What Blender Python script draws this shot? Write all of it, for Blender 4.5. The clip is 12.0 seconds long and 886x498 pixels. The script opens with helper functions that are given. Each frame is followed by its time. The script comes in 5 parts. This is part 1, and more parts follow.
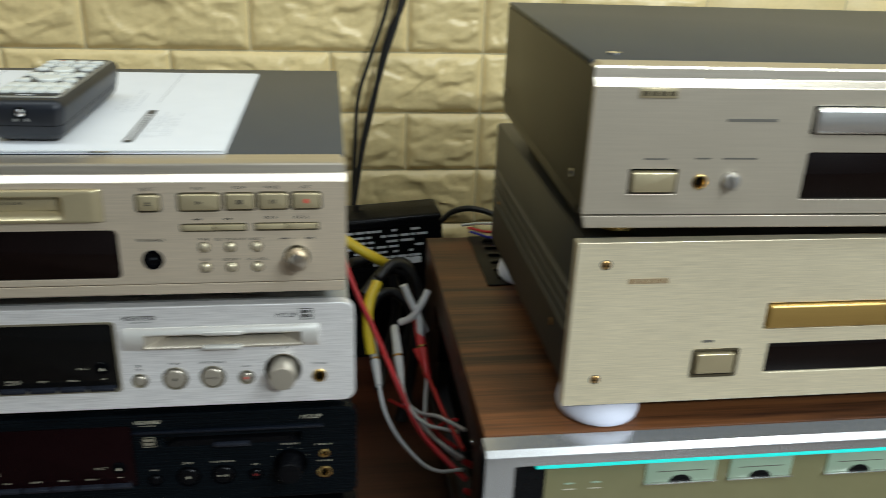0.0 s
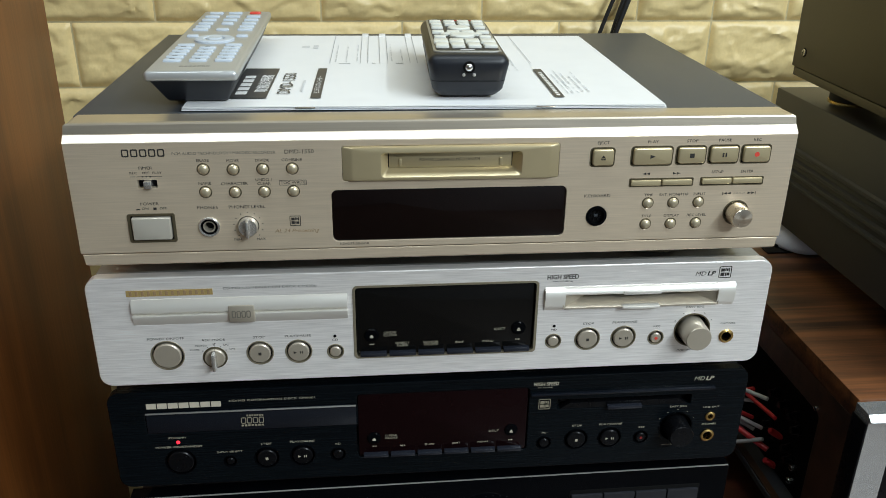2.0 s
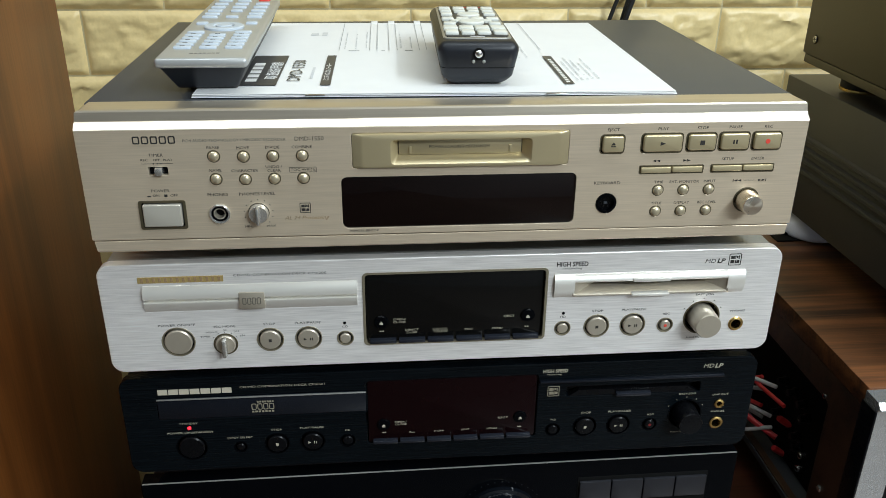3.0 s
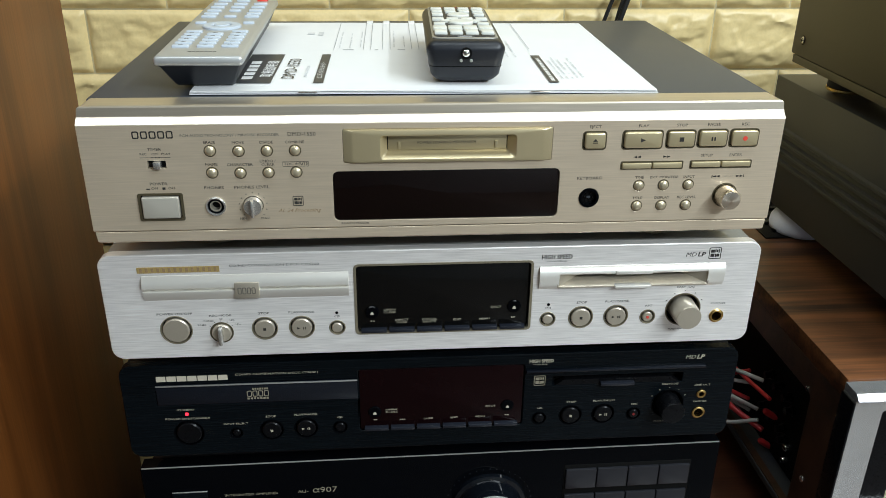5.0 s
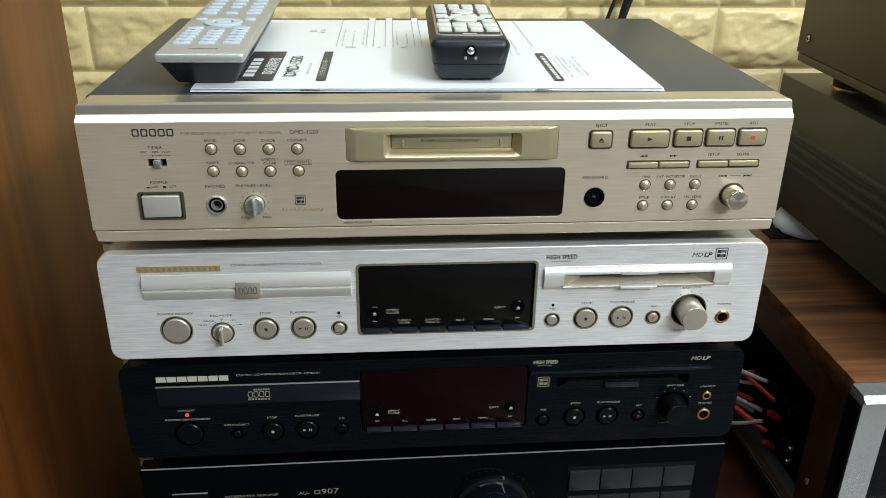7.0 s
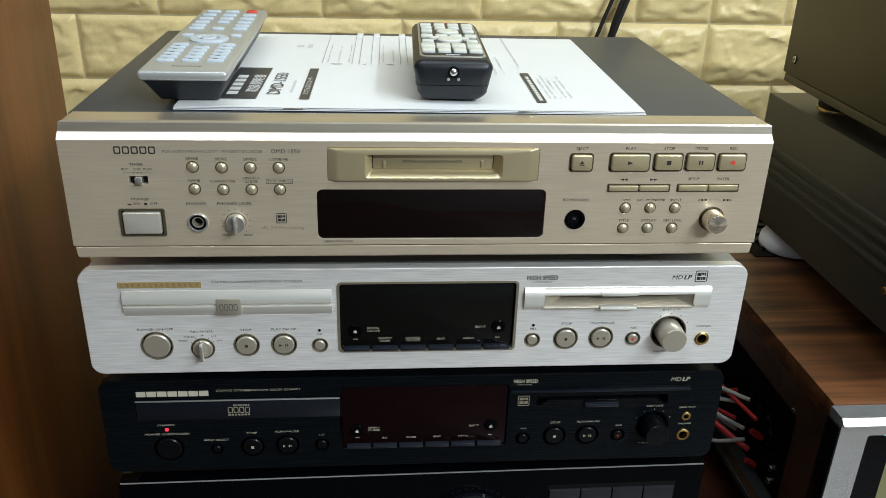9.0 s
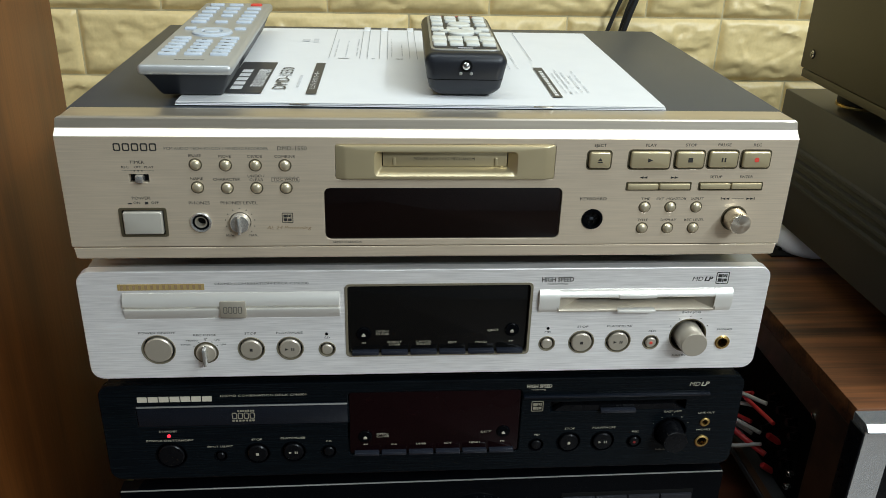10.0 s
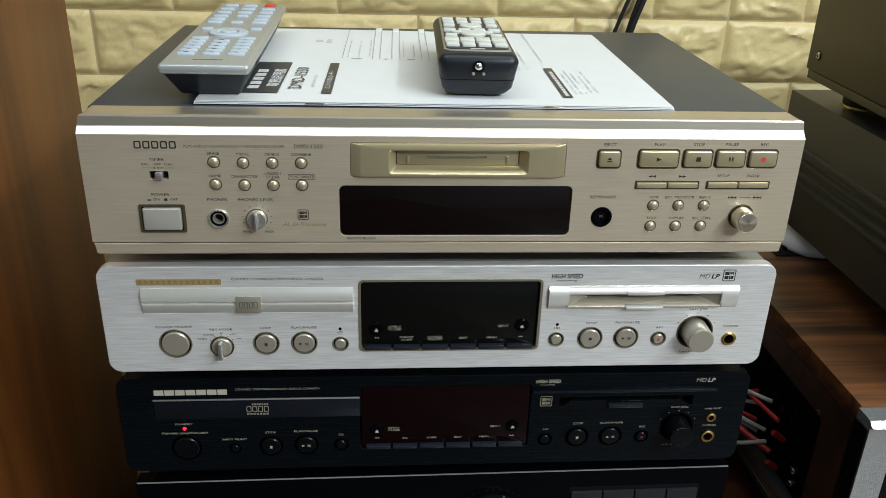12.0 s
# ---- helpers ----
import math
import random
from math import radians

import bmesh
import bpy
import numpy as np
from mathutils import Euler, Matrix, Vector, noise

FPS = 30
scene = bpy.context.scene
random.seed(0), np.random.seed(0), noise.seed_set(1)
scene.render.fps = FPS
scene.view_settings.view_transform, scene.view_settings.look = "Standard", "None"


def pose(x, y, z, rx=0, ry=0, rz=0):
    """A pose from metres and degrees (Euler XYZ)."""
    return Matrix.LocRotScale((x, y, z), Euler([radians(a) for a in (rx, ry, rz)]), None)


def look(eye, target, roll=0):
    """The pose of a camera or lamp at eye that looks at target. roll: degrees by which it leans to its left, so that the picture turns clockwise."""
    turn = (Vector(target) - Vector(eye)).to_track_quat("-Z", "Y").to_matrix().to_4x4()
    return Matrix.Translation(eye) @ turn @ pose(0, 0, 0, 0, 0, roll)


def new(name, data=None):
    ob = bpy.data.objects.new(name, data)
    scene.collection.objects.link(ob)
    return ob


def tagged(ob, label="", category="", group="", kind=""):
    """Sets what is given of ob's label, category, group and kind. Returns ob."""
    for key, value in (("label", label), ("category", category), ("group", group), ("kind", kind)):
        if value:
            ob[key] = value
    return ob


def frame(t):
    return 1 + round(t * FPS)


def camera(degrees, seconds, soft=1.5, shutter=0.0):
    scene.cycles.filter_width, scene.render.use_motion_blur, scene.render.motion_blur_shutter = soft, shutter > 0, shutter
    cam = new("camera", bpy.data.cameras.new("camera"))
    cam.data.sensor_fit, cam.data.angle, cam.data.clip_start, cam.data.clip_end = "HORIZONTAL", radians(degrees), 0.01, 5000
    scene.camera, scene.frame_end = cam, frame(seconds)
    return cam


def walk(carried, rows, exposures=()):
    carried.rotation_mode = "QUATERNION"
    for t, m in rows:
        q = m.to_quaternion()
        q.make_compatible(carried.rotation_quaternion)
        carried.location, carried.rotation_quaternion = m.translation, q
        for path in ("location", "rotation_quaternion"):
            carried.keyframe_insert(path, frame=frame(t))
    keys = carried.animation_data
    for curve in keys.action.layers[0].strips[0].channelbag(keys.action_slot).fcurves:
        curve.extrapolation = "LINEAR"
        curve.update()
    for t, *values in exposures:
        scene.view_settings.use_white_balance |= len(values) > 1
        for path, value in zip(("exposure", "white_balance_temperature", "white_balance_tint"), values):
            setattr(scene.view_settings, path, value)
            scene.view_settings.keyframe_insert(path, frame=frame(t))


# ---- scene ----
# ---- camera ----
cam = camera(55.7, 12.0, soft=0.7, shutter=0.4)
PATH = [
    (0, (0.006, 0.027, 1.005), (0.273, 1.848, 0.224), 2.2),
    (0.5, (-0.133, 0.045, 0.998), (0.095, 1.87, 0.212), 1.9),
    (1, (-0.22, 0.047, 1.0), (-0.002, 1.871, 0.21), 1.8),
    (1.5, (-0.252, 0.049, 0.984), (-0.068, 1.876, 0.191), 0.8),
    (2, (-0.248, 0.057, 0.977), (-0.066, 1.876, 0.165), 0.8),
    (2.5, (-0.251, 0.06, 0.975), (-0.078, 1.871, 0.143), 0.7),
    (4.5, (-0.24, 0.034, 0.983), (-0.092, 1.843, 0.144), 0.6),
    (5, (-0.24, 0.036, 0.98), (-0.089, 1.846, 0.143), 0.7),
    (5.5, (-0.244, 0.042, 0.981), (-0.09, 1.853, 0.144), 0.8),
    (6, (-0.242, 0.044, 0.979), (-0.09, 1.854, 0.142), 0.8),
    (6.5, (-0.242, 0.043, 0.977), (-0.09, 1.853, 0.139), 0.8),
    (8.3, (-0.243, 0.039, 0.985), (-0.091, 1.845, 0.14), 1.3),
    (8.5, (-0.241, 0.038, 0.986), (-0.088, 1.851, 0.155), 1.4),
    (9, (-0.233, 0.044, 0.988), (-0.069, 1.856, 0.158), 1.8),
    (9.5, (-0.238, 0.058, 0.979), (-0.083, 1.87, 0.148), 1.7),
    (10, (-0.237, 0.063, 0.981), (-0.08, 1.874, 0.147), 1.7),
    (10.5, (-0.241, 0.057, 0.981), (-0.086, 1.869, 0.149), 1.8),
    (11, (-0.24, 0.054, 0.983), (-0.087, 1.866, 0.151), 1.8),
    (11.5, (-0.24, 0.053, 0.983), (-0.087, 1.866, 0.152), 1.8),
    (12, (-0.243, 0.053, 0.983), (-0.095, 1.865, 0.15), 1.8),
]
EXPOSURES = [(0.0, -0.34), (0.5, -0.32), (1.5, -0.25), (2.5, -0.13), (4.5, 0.0), (6.5, 0.0), (8.5, -0.04), (9.5, -0.19), (12.0, -0.26)]
walk(cam, [(t, look(eye, target, roll)) for t, eye, target, roll in PATH], EXPOSURES)

# ---- world and lamps ----
world = bpy.data.worlds.new("room_air")
scene.world = world
world.use_nodes = True
world.node_tree.nodes["Background"].inputs[0].default_value = (0.9, 0.95, 1.0, 1)
world.node_tree.nodes["Background"].inputs[1].default_value = 0.02

LAMPS = [((-0.1, 0.24, 2.36), 2.4, 20.0, 0), ((1.25, -0.75, 2.36), 1.2, 52.0, 90), ((1.2, -1.8, 2.36), 1.2, 124.0, 0)]
for place, long, watts, turn in LAMPS:
    lamp = bpy.data.lights.new("ceiling_tube", "AREA")
    lamp.shape, lamp.size, lamp.size_y = "RECTANGLE", long, 0.16
    lamp.energy, lamp.color = watts, (0.84, 0.95, 1.0)
    new("ceiling_tube_lamp", lamp).matrix_world = pose(*place, 0, 0, turn)


# ---- materials ----
def pbr(name, col, rough=0.5, metal=0.0, amp=0.08, scale=(60, 60, 60), bump=0.0, depth=0.0005, dirt=0.0, coat=0.0, emit=None, power=0.0, spread=0.03, gloss=0.5):
    """A surface with grain at one scale, blotches at a larger one, and a fine relief."""
    m = bpy.data.materials.new(name)
    m.use_nodes = True
    nt = m.node_tree
    b = nt.nodes["Principled BSDF"]
    b.inputs["Specular IOR Level"].default_value = gloss
    b.inputs["Metallic"].default_value = metal
    b.inputs["Coat Weight"].default_value = coat
    b.inputs["Coat Roughness"].default_value = 0.12
    co = nt.nodes.new("ShaderNodeTexCoord")
    mp = nt.nodes.new("ShaderNodeMapping")
    mp.inputs["Scale"].default_value = scale
    nt.links.new(co.outputs["Object"], mp.inputs["Vector"])
    fine = nt.nodes.new("ShaderNodeTexNoise")
    fine.inputs["Scale"].default_value = 1.0
    fine.inputs["Detail"].default_value = 5.0
    nt.links.new(mp.outputs["Vector"], fine.inputs["Vector"])
    big = nt.nodes.new("ShaderNodeTexNoise")
    big.inputs["Scale"].default_value = 14.0
    big.inputs["Detail"].default_value = 4.0
    nt.links.new(co.outputs["Object"], big.inputs["Vector"])
    r1 = nt.nodes.new("ShaderNodeMapRange")
    r1.inputs["From Min"].default_value, r1.inputs["From Max"].default_value = 0.25, 0.75
    r1.inputs["To Min"].default_value, r1.inputs["To Max"].default_value = 1 - amp, 1 + amp
    nt.links.new(fine.outputs["Fac"], r1.inputs["Value"])
    r2 = nt.nodes.new("ShaderNodeMapRange")
    r2.inputs["From Min"].default_value, r2.inputs["From Max"].default_value = 0.3, 0.7
    r2.inputs["To Min"].default_value, r2.inputs["To Max"].default_value = 1 - dirt, 1 + dirt * 0.5
    nt.links.new(big.outputs["Fac"], r2.inputs["Value"])
    mul = nt.nodes.new("ShaderNodeMath")
    mul.operation = "MULTIPLY"
    nt.links.new(r1.outputs["Result"], mul.inputs[0])
    nt.links.new(r2.outputs["Result"], mul.inputs[1])
    sc = nt.nodes.new("ShaderNodeVectorMath")
    sc.operation = "SCALE"
    sc.inputs[0].default_value = col
    nt.links.new(mul.outputs[0], sc.inputs["Scale"])
    nt.links.new(sc.outputs["Vector"], b.inputs["Base Color"])
    r3 = nt.nodes.new("ShaderNodeMapRange")
    r3.inputs["To Min"].default_value, r3.inputs["To Max"].default_value = max(0.02, rough - spread), min(1.0, rough + spread)
    nt.links.new(fine.outputs["Fac"], r3.inputs["Value"])
    nt.links.new(r3.outputs["Result"], b.inputs["Roughness"])
    if bump:
        bp = nt.nodes.new("ShaderNodeBump")
        bp.inputs["Strength"].default_value, bp.inputs["Distance"].default_value = bump, depth
        nt.links.new(fine.outputs["Fac"], bp.inputs["Height"])
        nt.links.new(bp.outputs["Normal"], b.inputs["Normal"])
    if emit:
        b.inputs["Emission Color"].default_value = (*emit, 1)
        b.inputs["Emission Strength"].default_value = power
    return m


def wood(name, dark, light, along="x", rough=0.35, fine=1.0, coat=0.15):
    """Veneer whose grain runs along one axis."""
    m = bpy.data.materials.new(name)
    m.use_nodes = True
    nt = m.node_tree
    b = nt.nodes["Principled BSDF"]
    co = nt.nodes.new("ShaderNodeTexCoord")
    mp = nt.nodes.new("ShaderNodeMapping")
    long, across = 2.2 * fine, 34.0 * fine
    mp.inputs["Scale"].default_value = [long if a == along else across for a in "xyz"]
    nt.links.new(co.outputs["Object"], mp.inputs["Vector"])
    n1 = nt.nodes.new("ShaderNodeTexNoise")
    n1.inputs["Scale"].default_value, n1.inputs["Detail"].default_value, n1.inputs["Distortion"].default_value = 1.0, 6.0, 0.7
    nt.links.new(mp.outputs["Vector"], n1.inputs["Vector"])
    mp2 = nt.nodes.new("ShaderNodeMapping")
    mp2.inputs["Scale"].default_value = [12.0 if a == along else 420.0 for a in "xyz"]
    nt.links.new(co.outputs["Object"], mp2.inputs["Vector"])
    n2 = nt.nodes.new("ShaderNodeTexNoise")
    n2.inputs["Scale"].default_value, n2.inputs["Detail"].default_value = 1.0, 3.0
    nt.links.new(mp2.outputs["Vector"], n2.inputs["Vector"])
    mx = nt.nodes.new("ShaderNodeMath")
    mx.operation = "MULTIPLY_ADD"
    mx.inputs[1].default_value, mx.inputs[2].default_value = 0.35, -0.17
    nt.links.new(n2.outputs["Fac"], mx.inputs[0])
    ad = nt.nodes.new("ShaderNodeMath")
    ad.operation = "ADD"
    nt.links.new(n1.outputs["Fac"], ad.inputs[0])
    nt.links.new(mx.outputs[0], ad.inputs[1])
    ramp = nt.nodes.new("ShaderNodeValToRGB")
    ramp.color_ramp.elements[0].position, ramp.color_ramp.elements[0].color = 0.34, (*dark, 1)
    ramp.color_ramp.elements[1].position, ramp.color_ramp.elements[1].color = 0.66, (*light, 1)
    nt.links.new(ad.outputs[0], ramp.inputs["Fac"])
    nt.links.new(ramp.outputs["Color"], b.inputs["Base Color"])
    b.inputs["Roughness"].default_value = rough
    b.inputs["Coat Weight"].default_value = coat
    b.inputs["Coat Roughness"].default_value = 0.25
    bp = nt.nodes.new("ShaderNodeBump")
    bp.inputs["Strength"].default_value, bp.inputs["Distance"].default_value = 0.15, 0.0003
    nt.links.new(n2.outputs["Fac"], bp.inputs["Height"])
    nt.links.new(bp.outputs["Normal"], b.inputs["Normal"])
    return m


CHAMPAGNE = pbr("champagne_aluminium", (0.75, 0.632, 0.48), 0.34, 0.6, 0.08, (34, 300, 1100), 0.3, 0.0002, 0.05, spread=0.10)
RAIL = pbr("satin_champagne", (0.64, 0.57, 0.465), 0.32, 0.8, 0.06, (22, 300, 900), 0.03, 0.0001, 0.04)
GREY_CHAMPAGNE = pbr("grey_champagne_aluminium", (0.53, 0.465, 0.365), 0.36, 0.55, 0.05, (22, 300, 620), 0.1, 0.0002, 0.03, spread=0.06)
CHAMPAGNE_BTN = pbr("champagne_plastic", (0.54, 0.455, 0.28), 0.30, 0.6, 0.02, (100, 100, 100), dirt=0.03)
SOFT_SILVER = pbr("pale_champagne_plastic", (0.50, 0.47, 0.405), 0.34, 0.4, 0.02, (100, 100, 100), dirt=0.03)
# bronze trim, coloured dark enough to carry the recess shadow round keys too
CHAMPAGNE_DARK = pbr("bronze_edge_and_gap_shade", (0.13, 0.108, 0.066), 0.38, 0.6, 0.05, (200, 200, 200))
SILVER = pbr("brushed_silver", (0.93, 0.905, 0.885), 0.35, 0.5, 0.16, (42, 300, 1000), 0.5, 0.00025, 0.04, spread=0.14)
PEARL = pbr("pearl_silver_plastic", (0.90, 0.875, 0.815), 0.33, 0.6, 0.01, (40, 40, 40), spread=0.0)
BUTTON = pbr("pale_gold_button", (0.58, 0.505, 0.355), 0.30, 0.65, 0.02, (100, 100, 100), dirt=0.03)
INK_BLACKDECK = pbr("soft_gold_print", (0.40, 0.365, 0.28), 0.5, 0.1, 0.05)
DIM_RED = pbr("dim_red_mark", (0.16, 0.012, 0.012), 0.4, 0.0, 0.05)
SOFT_KEY = pbr("blue_grey_key", (0.012, 0.014, 0.020), 0.20, 0.0, 0.08, (200, 200, 200))
AMP_KEY = pbr("slate_key", (0.012, 0.0125, 0.016), 0.3, 0.0, 0.1, (200, 200, 200))
AMP_KNOB = pbr("polished_black_knob", (0.003, 0.004, 0.006), 0.08, 0.0, 0.1, (200, 200, 200), gloss=0.55)
TRAY_BLACK = pbr("blue_black_tray", (0.0055, 0.0075, 0.012), 0.22, 0.0, 0.15, (16, 300, 480), gloss=0.4)
INK_DIM = pbr("dim_gold_print", (0.26, 0.23, 0.165), 0.5, 0.1, 0.05)
SILVER_BTN = pbr("satin_nickel_plastic", (0.50, 0.448, 0.365), 0.34, 0.6, 0.02, (300, 300, 300))
SATIN = pbr("satin_silver", (0.70, 0.685, 0.65), 0.24, 0.85, 0.02, (40, 40, 40))
TURNED = pbr("turned_champagne_metal", (0.74, 0.67, 0.56), 0.27, 1.0, 0.05, (40, 40, 40))
TURN_WAY = TURNED.node_tree.nodes.new("ShaderNodeTangent")
TURN_WAY.direction_type, TURN_WAY.axis = "RADIAL", "Y"
TURNED.node_tree.links.new(TURN_WAY.outputs["Tangent"], TURNED.node_tree.nodes["Principled BSDF"].inputs["Tangent"])
TURNED.node_tree.nodes["Principled BSDF"].inputs["Anisotropic"].default_value = 0.75
LID_GREY = pbr("grey_coated_steel", (0.054, 0.061, 0.071), 0.42, 0.15, 0.12, (900, 900, 900), 0.12, 0.0002, 0.06)
LID_SLATE = pbr("slate_coated_steel", (0.042, 0.049, 0.056), 0.45, 0.15, 0.12, (900, 900, 900), 0.12, 0.0002, 0.06)
KEY_RIM = pbr("bronze_key_rim", (0.30, 0.265, 0.19), 0.36, 0.6, 0.03, (200, 200, 200))
LID_SILVER = pbr("grey_silver_steel", (0.40, 0.40, 0.38), 0.4, 0.6, 0.06, (700, 700, 700), 0.08, 0.0002, 0.05)
BLACK_AL = pbr("black_brushed_aluminium", (0.0024, 0.0038, 0.0052), 0.27, 0.0, 0.35, (30, 300, 900), 0.08, 0.0002, 0.1, gloss=0.11)
BLACK_PL = pbr("black_plastic", (0.0028, 0.0030, 0.0038), 0.28, 0.0, 0.12, (500, 500, 500), 0.05, 0.0002, 0.1, gloss=0.16)
BLACK_GLOSS = pbr("black_gloss_plastic", (0.0012, 0.0015, 0.0022), 0.07, 0.0, 0.1, (300, 300, 300), gloss=0.07)
BLACK_CHASSIS = pbr("black_steel", (0.004, 0.004, 0.0045), 0.4, 0.0, 0.15, (700, 700, 700), 0.1, 0.0002, 0.1, gloss=0.2)
SMOKE = pbr("smoked_display_window", (0.0045, 0.0022, 0.0020), 0.07, 0.0, 0.1, (40, 40, 40), gloss=0.3)
SMOKE_GREY = pbr("grey_display_window", (0.0042, 0.0041, 0.0040), 0.09, 0.0, 0.1, (40, 40, 40), gloss=0.24)
SMOKE_RED = pbr("wine_display_window", (0.0060, 0.0018, 0.0023), 0.10, 0.0, 0.1, (40, 40, 40), gloss=0.12)
HOLE = pbr("inner_dark", (0.003, 0.003, 0.003), 0.7, 0.0, 0.1, gloss=0.1)
INK = pbr("dark_print", (0.034, 0.031, 0.028), 0.6, 0.0, 0.05, gloss=0.2)
INK_GREY = pbr("grey_print", (0.12, 0.11, 0.09), 0.6, 0.0, 0.05)
INK_BROWN = pbr("brown_print", (0.30, 0.20, 0.10), 0.6, 0.0, 0.05)
INK_PALE = pbr("pale_gold_print", (0.55, 0.50, 0.40), 0.5, 0.1, 0.05)
GOLD_BAR = pbr("gold_foil_print", (0.55, 0.40, 0.16), 0.4, 0.5, 0.08, (300, 300, 300))
GOLD = pbr("gold_plated", (0.78, 0.54, 0.20), 0.22, 1.0, 0.03, (300, 300, 300))
CHROME = pbr("chrome", (0.75, 0.75, 0.75), 0.18, 1.0, 0.03, (300, 300, 300))
RUBBER = pbr("black_rubber", (0.015, 0.015, 0.015), 0.7, 0.0, 0.1, (300, 300, 300), 0.1)
RED_INK = pbr("red_mark", (0.65, 0.06, 0.04), 0.4, 0.0, 0.05)
LED_RED = pbr("red_led", (0.8, 0.03, 0.03), 0.3, 0.0, 0.0, emit=(1.0, 0.02, 0.05), power=2.0)
PAPER = pbr("white_paper", (0.80, 0.81, 0.82), 0.6, 0.0, 0.015, (60, 60, 60), 0.04, 0.0003, 0.02)
PAPER_INK = pbr("booklet_black", (0.045, 0.047, 0.052), 0.4, 0.0, 0.05)
RULE_GREY = pbr("booklet_rule", (0.40, 0.41, 0.43), 0.6, 0.0, 0.05)
PAPER_GREY = pbr("booklet_grey", (0.62, 0.63, 0.65), 0.6, 0.0, 0.05)
REMOTE_SILVER = pbr("silver_lacquer", (0.46, 0.47, 0.47), 0.35, 0.45, 0.02, (400, 400, 400))
REMOTE_KEY = pbr("pale_rubber_key", (0.50, 0.56, 0.63), 0.42, 0.0, 0.02, (300, 300, 300))
REMOTE_BLACK = pbr("charcoal_plastic", (0.012, 0.014, 0.019), 0.4, 0.0, 0.1, (900, 900, 900), 0.08, 0.0002, gloss=0.4)
REMOTE_WHITE = pbr("cream_key", (0.68, 0.69, 0.64), 0.4, 0.0, 0.02, (300, 300, 300))
BRONZE_SIDE = pbr("olive_bronze_steel", (0.076, 0.063, 0.034), 0.45, 0.35, 0.08, (900, 900, 900), 0.1, 0.0002, 0.05)
DARK_SIDE = pbr("charcoal_steel", (0.046, 0.044, 0.039), 0.42, 0.2, 0.12, (900, 900, 900), 0.12, 0.0002, 0.06)
PALE_GOLD = pbr("pale_gold_brushed", (0.87, 0.765, 0.54), 0.38, 0.5, 0.11, (40, 300, 900), 0.45, 0.00025, 0.04, spread=0.13)
AMBER_TRAY = pbr("amber_gold_tray", (0.52, 0.33, 0.10), 0.32, 0.7, 0.03, (30, 900, 900))
COPPER = pbr("copper_screw", (0.60, 0.36, 0.14), 0.3, 0.9, 0.05, (300, 300, 300))
FOAM = pbr("white_foam", (0.74, 0.76, 0.88), 0.8, 0.0, 0.03, (500, 500, 500), 0.2, 0.0004, 0.03)
RCV_FRAME = pbr("silver_panel", (0.66, 0.665, 0.67), 0.26, 0.8, 0.05, (16, 300, 600), 0.08, 0.0002, 0.04)
DIAL = pbr("olive_dial", (0.16, 0.15, 0.075), 0.25, 0.0, 0.06, (40, 40, 40), emit=(0.45, 0.42, 0.22), power=0.10)
METER = pbr("lit_meter_face", (0.24, 0.31, 0.23), 0.3, 0.0, 0.06, (60, 60, 60), emit=(0.45, 0.66, 0.48), power=0.16)
TEAL = pbr("lit_glass_edge", (0.02, 0.5, 0.45), 0.2, 0.0, 0.1, (30, 30, 30), emit=(0.02, 0.80, 0.72), power=0.75)
WALNUT = wood("walnut_veneer", (0.028, 0.009, 0.0035), (0.170, 0.062, 0.020), "x", 0.45, 1.3)
# the same walnut, darkened in colour for sides turned from the light
WALNUT_SHADED = wood("walnut_shaded_veneer", (0.020, 0.009, 0.005), (0.062, 0.028, 0.014), "y", 0.45)
CABINET_WOOD = wood("brown_cabinet_veneer", (0.098, 0.028, 0.005), (0.215, 0.070, 0.014), "z", 0.42, 0.55, 0.1)
SHELF_WOOD = wood("red_brown_shelf", (0.045, 0.014, 0.007), (0.10, 0.032, 0.015), "x", 0.4, 0.7)
WIRE_RED = pbr("red_cable", (0.62, 0.035, 0.040), 0.4, 0.0, 0.04, (300, 300, 300))
WIRE_WHITE = pbr("white_cable", (0.66, 0.66, 0.66), 0.42, 0.0, 0.04, (300, 300, 300))
WIRE_YELLOW = pbr("yellow_cable", (0.72, 0.52, 0.03), 0.4, 0.0, 0.04, (300, 300, 300))
WIRE_BLACK = pbr("black_cable", (0.012, 0.012, 0.013), 0.4, 0.0, 0.1, (300, 300, 300))
WIRE_BLUE = pbr("blue_cable", (0.03, 0.04, 0.35), 0.4, 0.0, 0.04, (300, 300, 300))
ROOM_PAINT = pbr("grey_paint", (0.16, 0.16, 0.165), 0.8, 0.0, 0.03, (40, 40, 40), 0.1, 0.001, 0.05)
PLASTER = pbr("white_plaster", (0.72, 0.70, 0.66), 0.8, 0.0, 0.03, (40, 40, 40), 0.1, 0.001, 0.05)
FLOOR_MAT = wood("floor_boards", (0.035, 0.025, 0.018), (0.075, 0.052, 0.035), "x", 0.4, 0.5)
GROUT = pbr("brick_panel_joint", (0.56, 0.47, 0.27), 0.7, 0.0, 0.05, (60, 60, 60), 0.2, 0.001, 0.08)


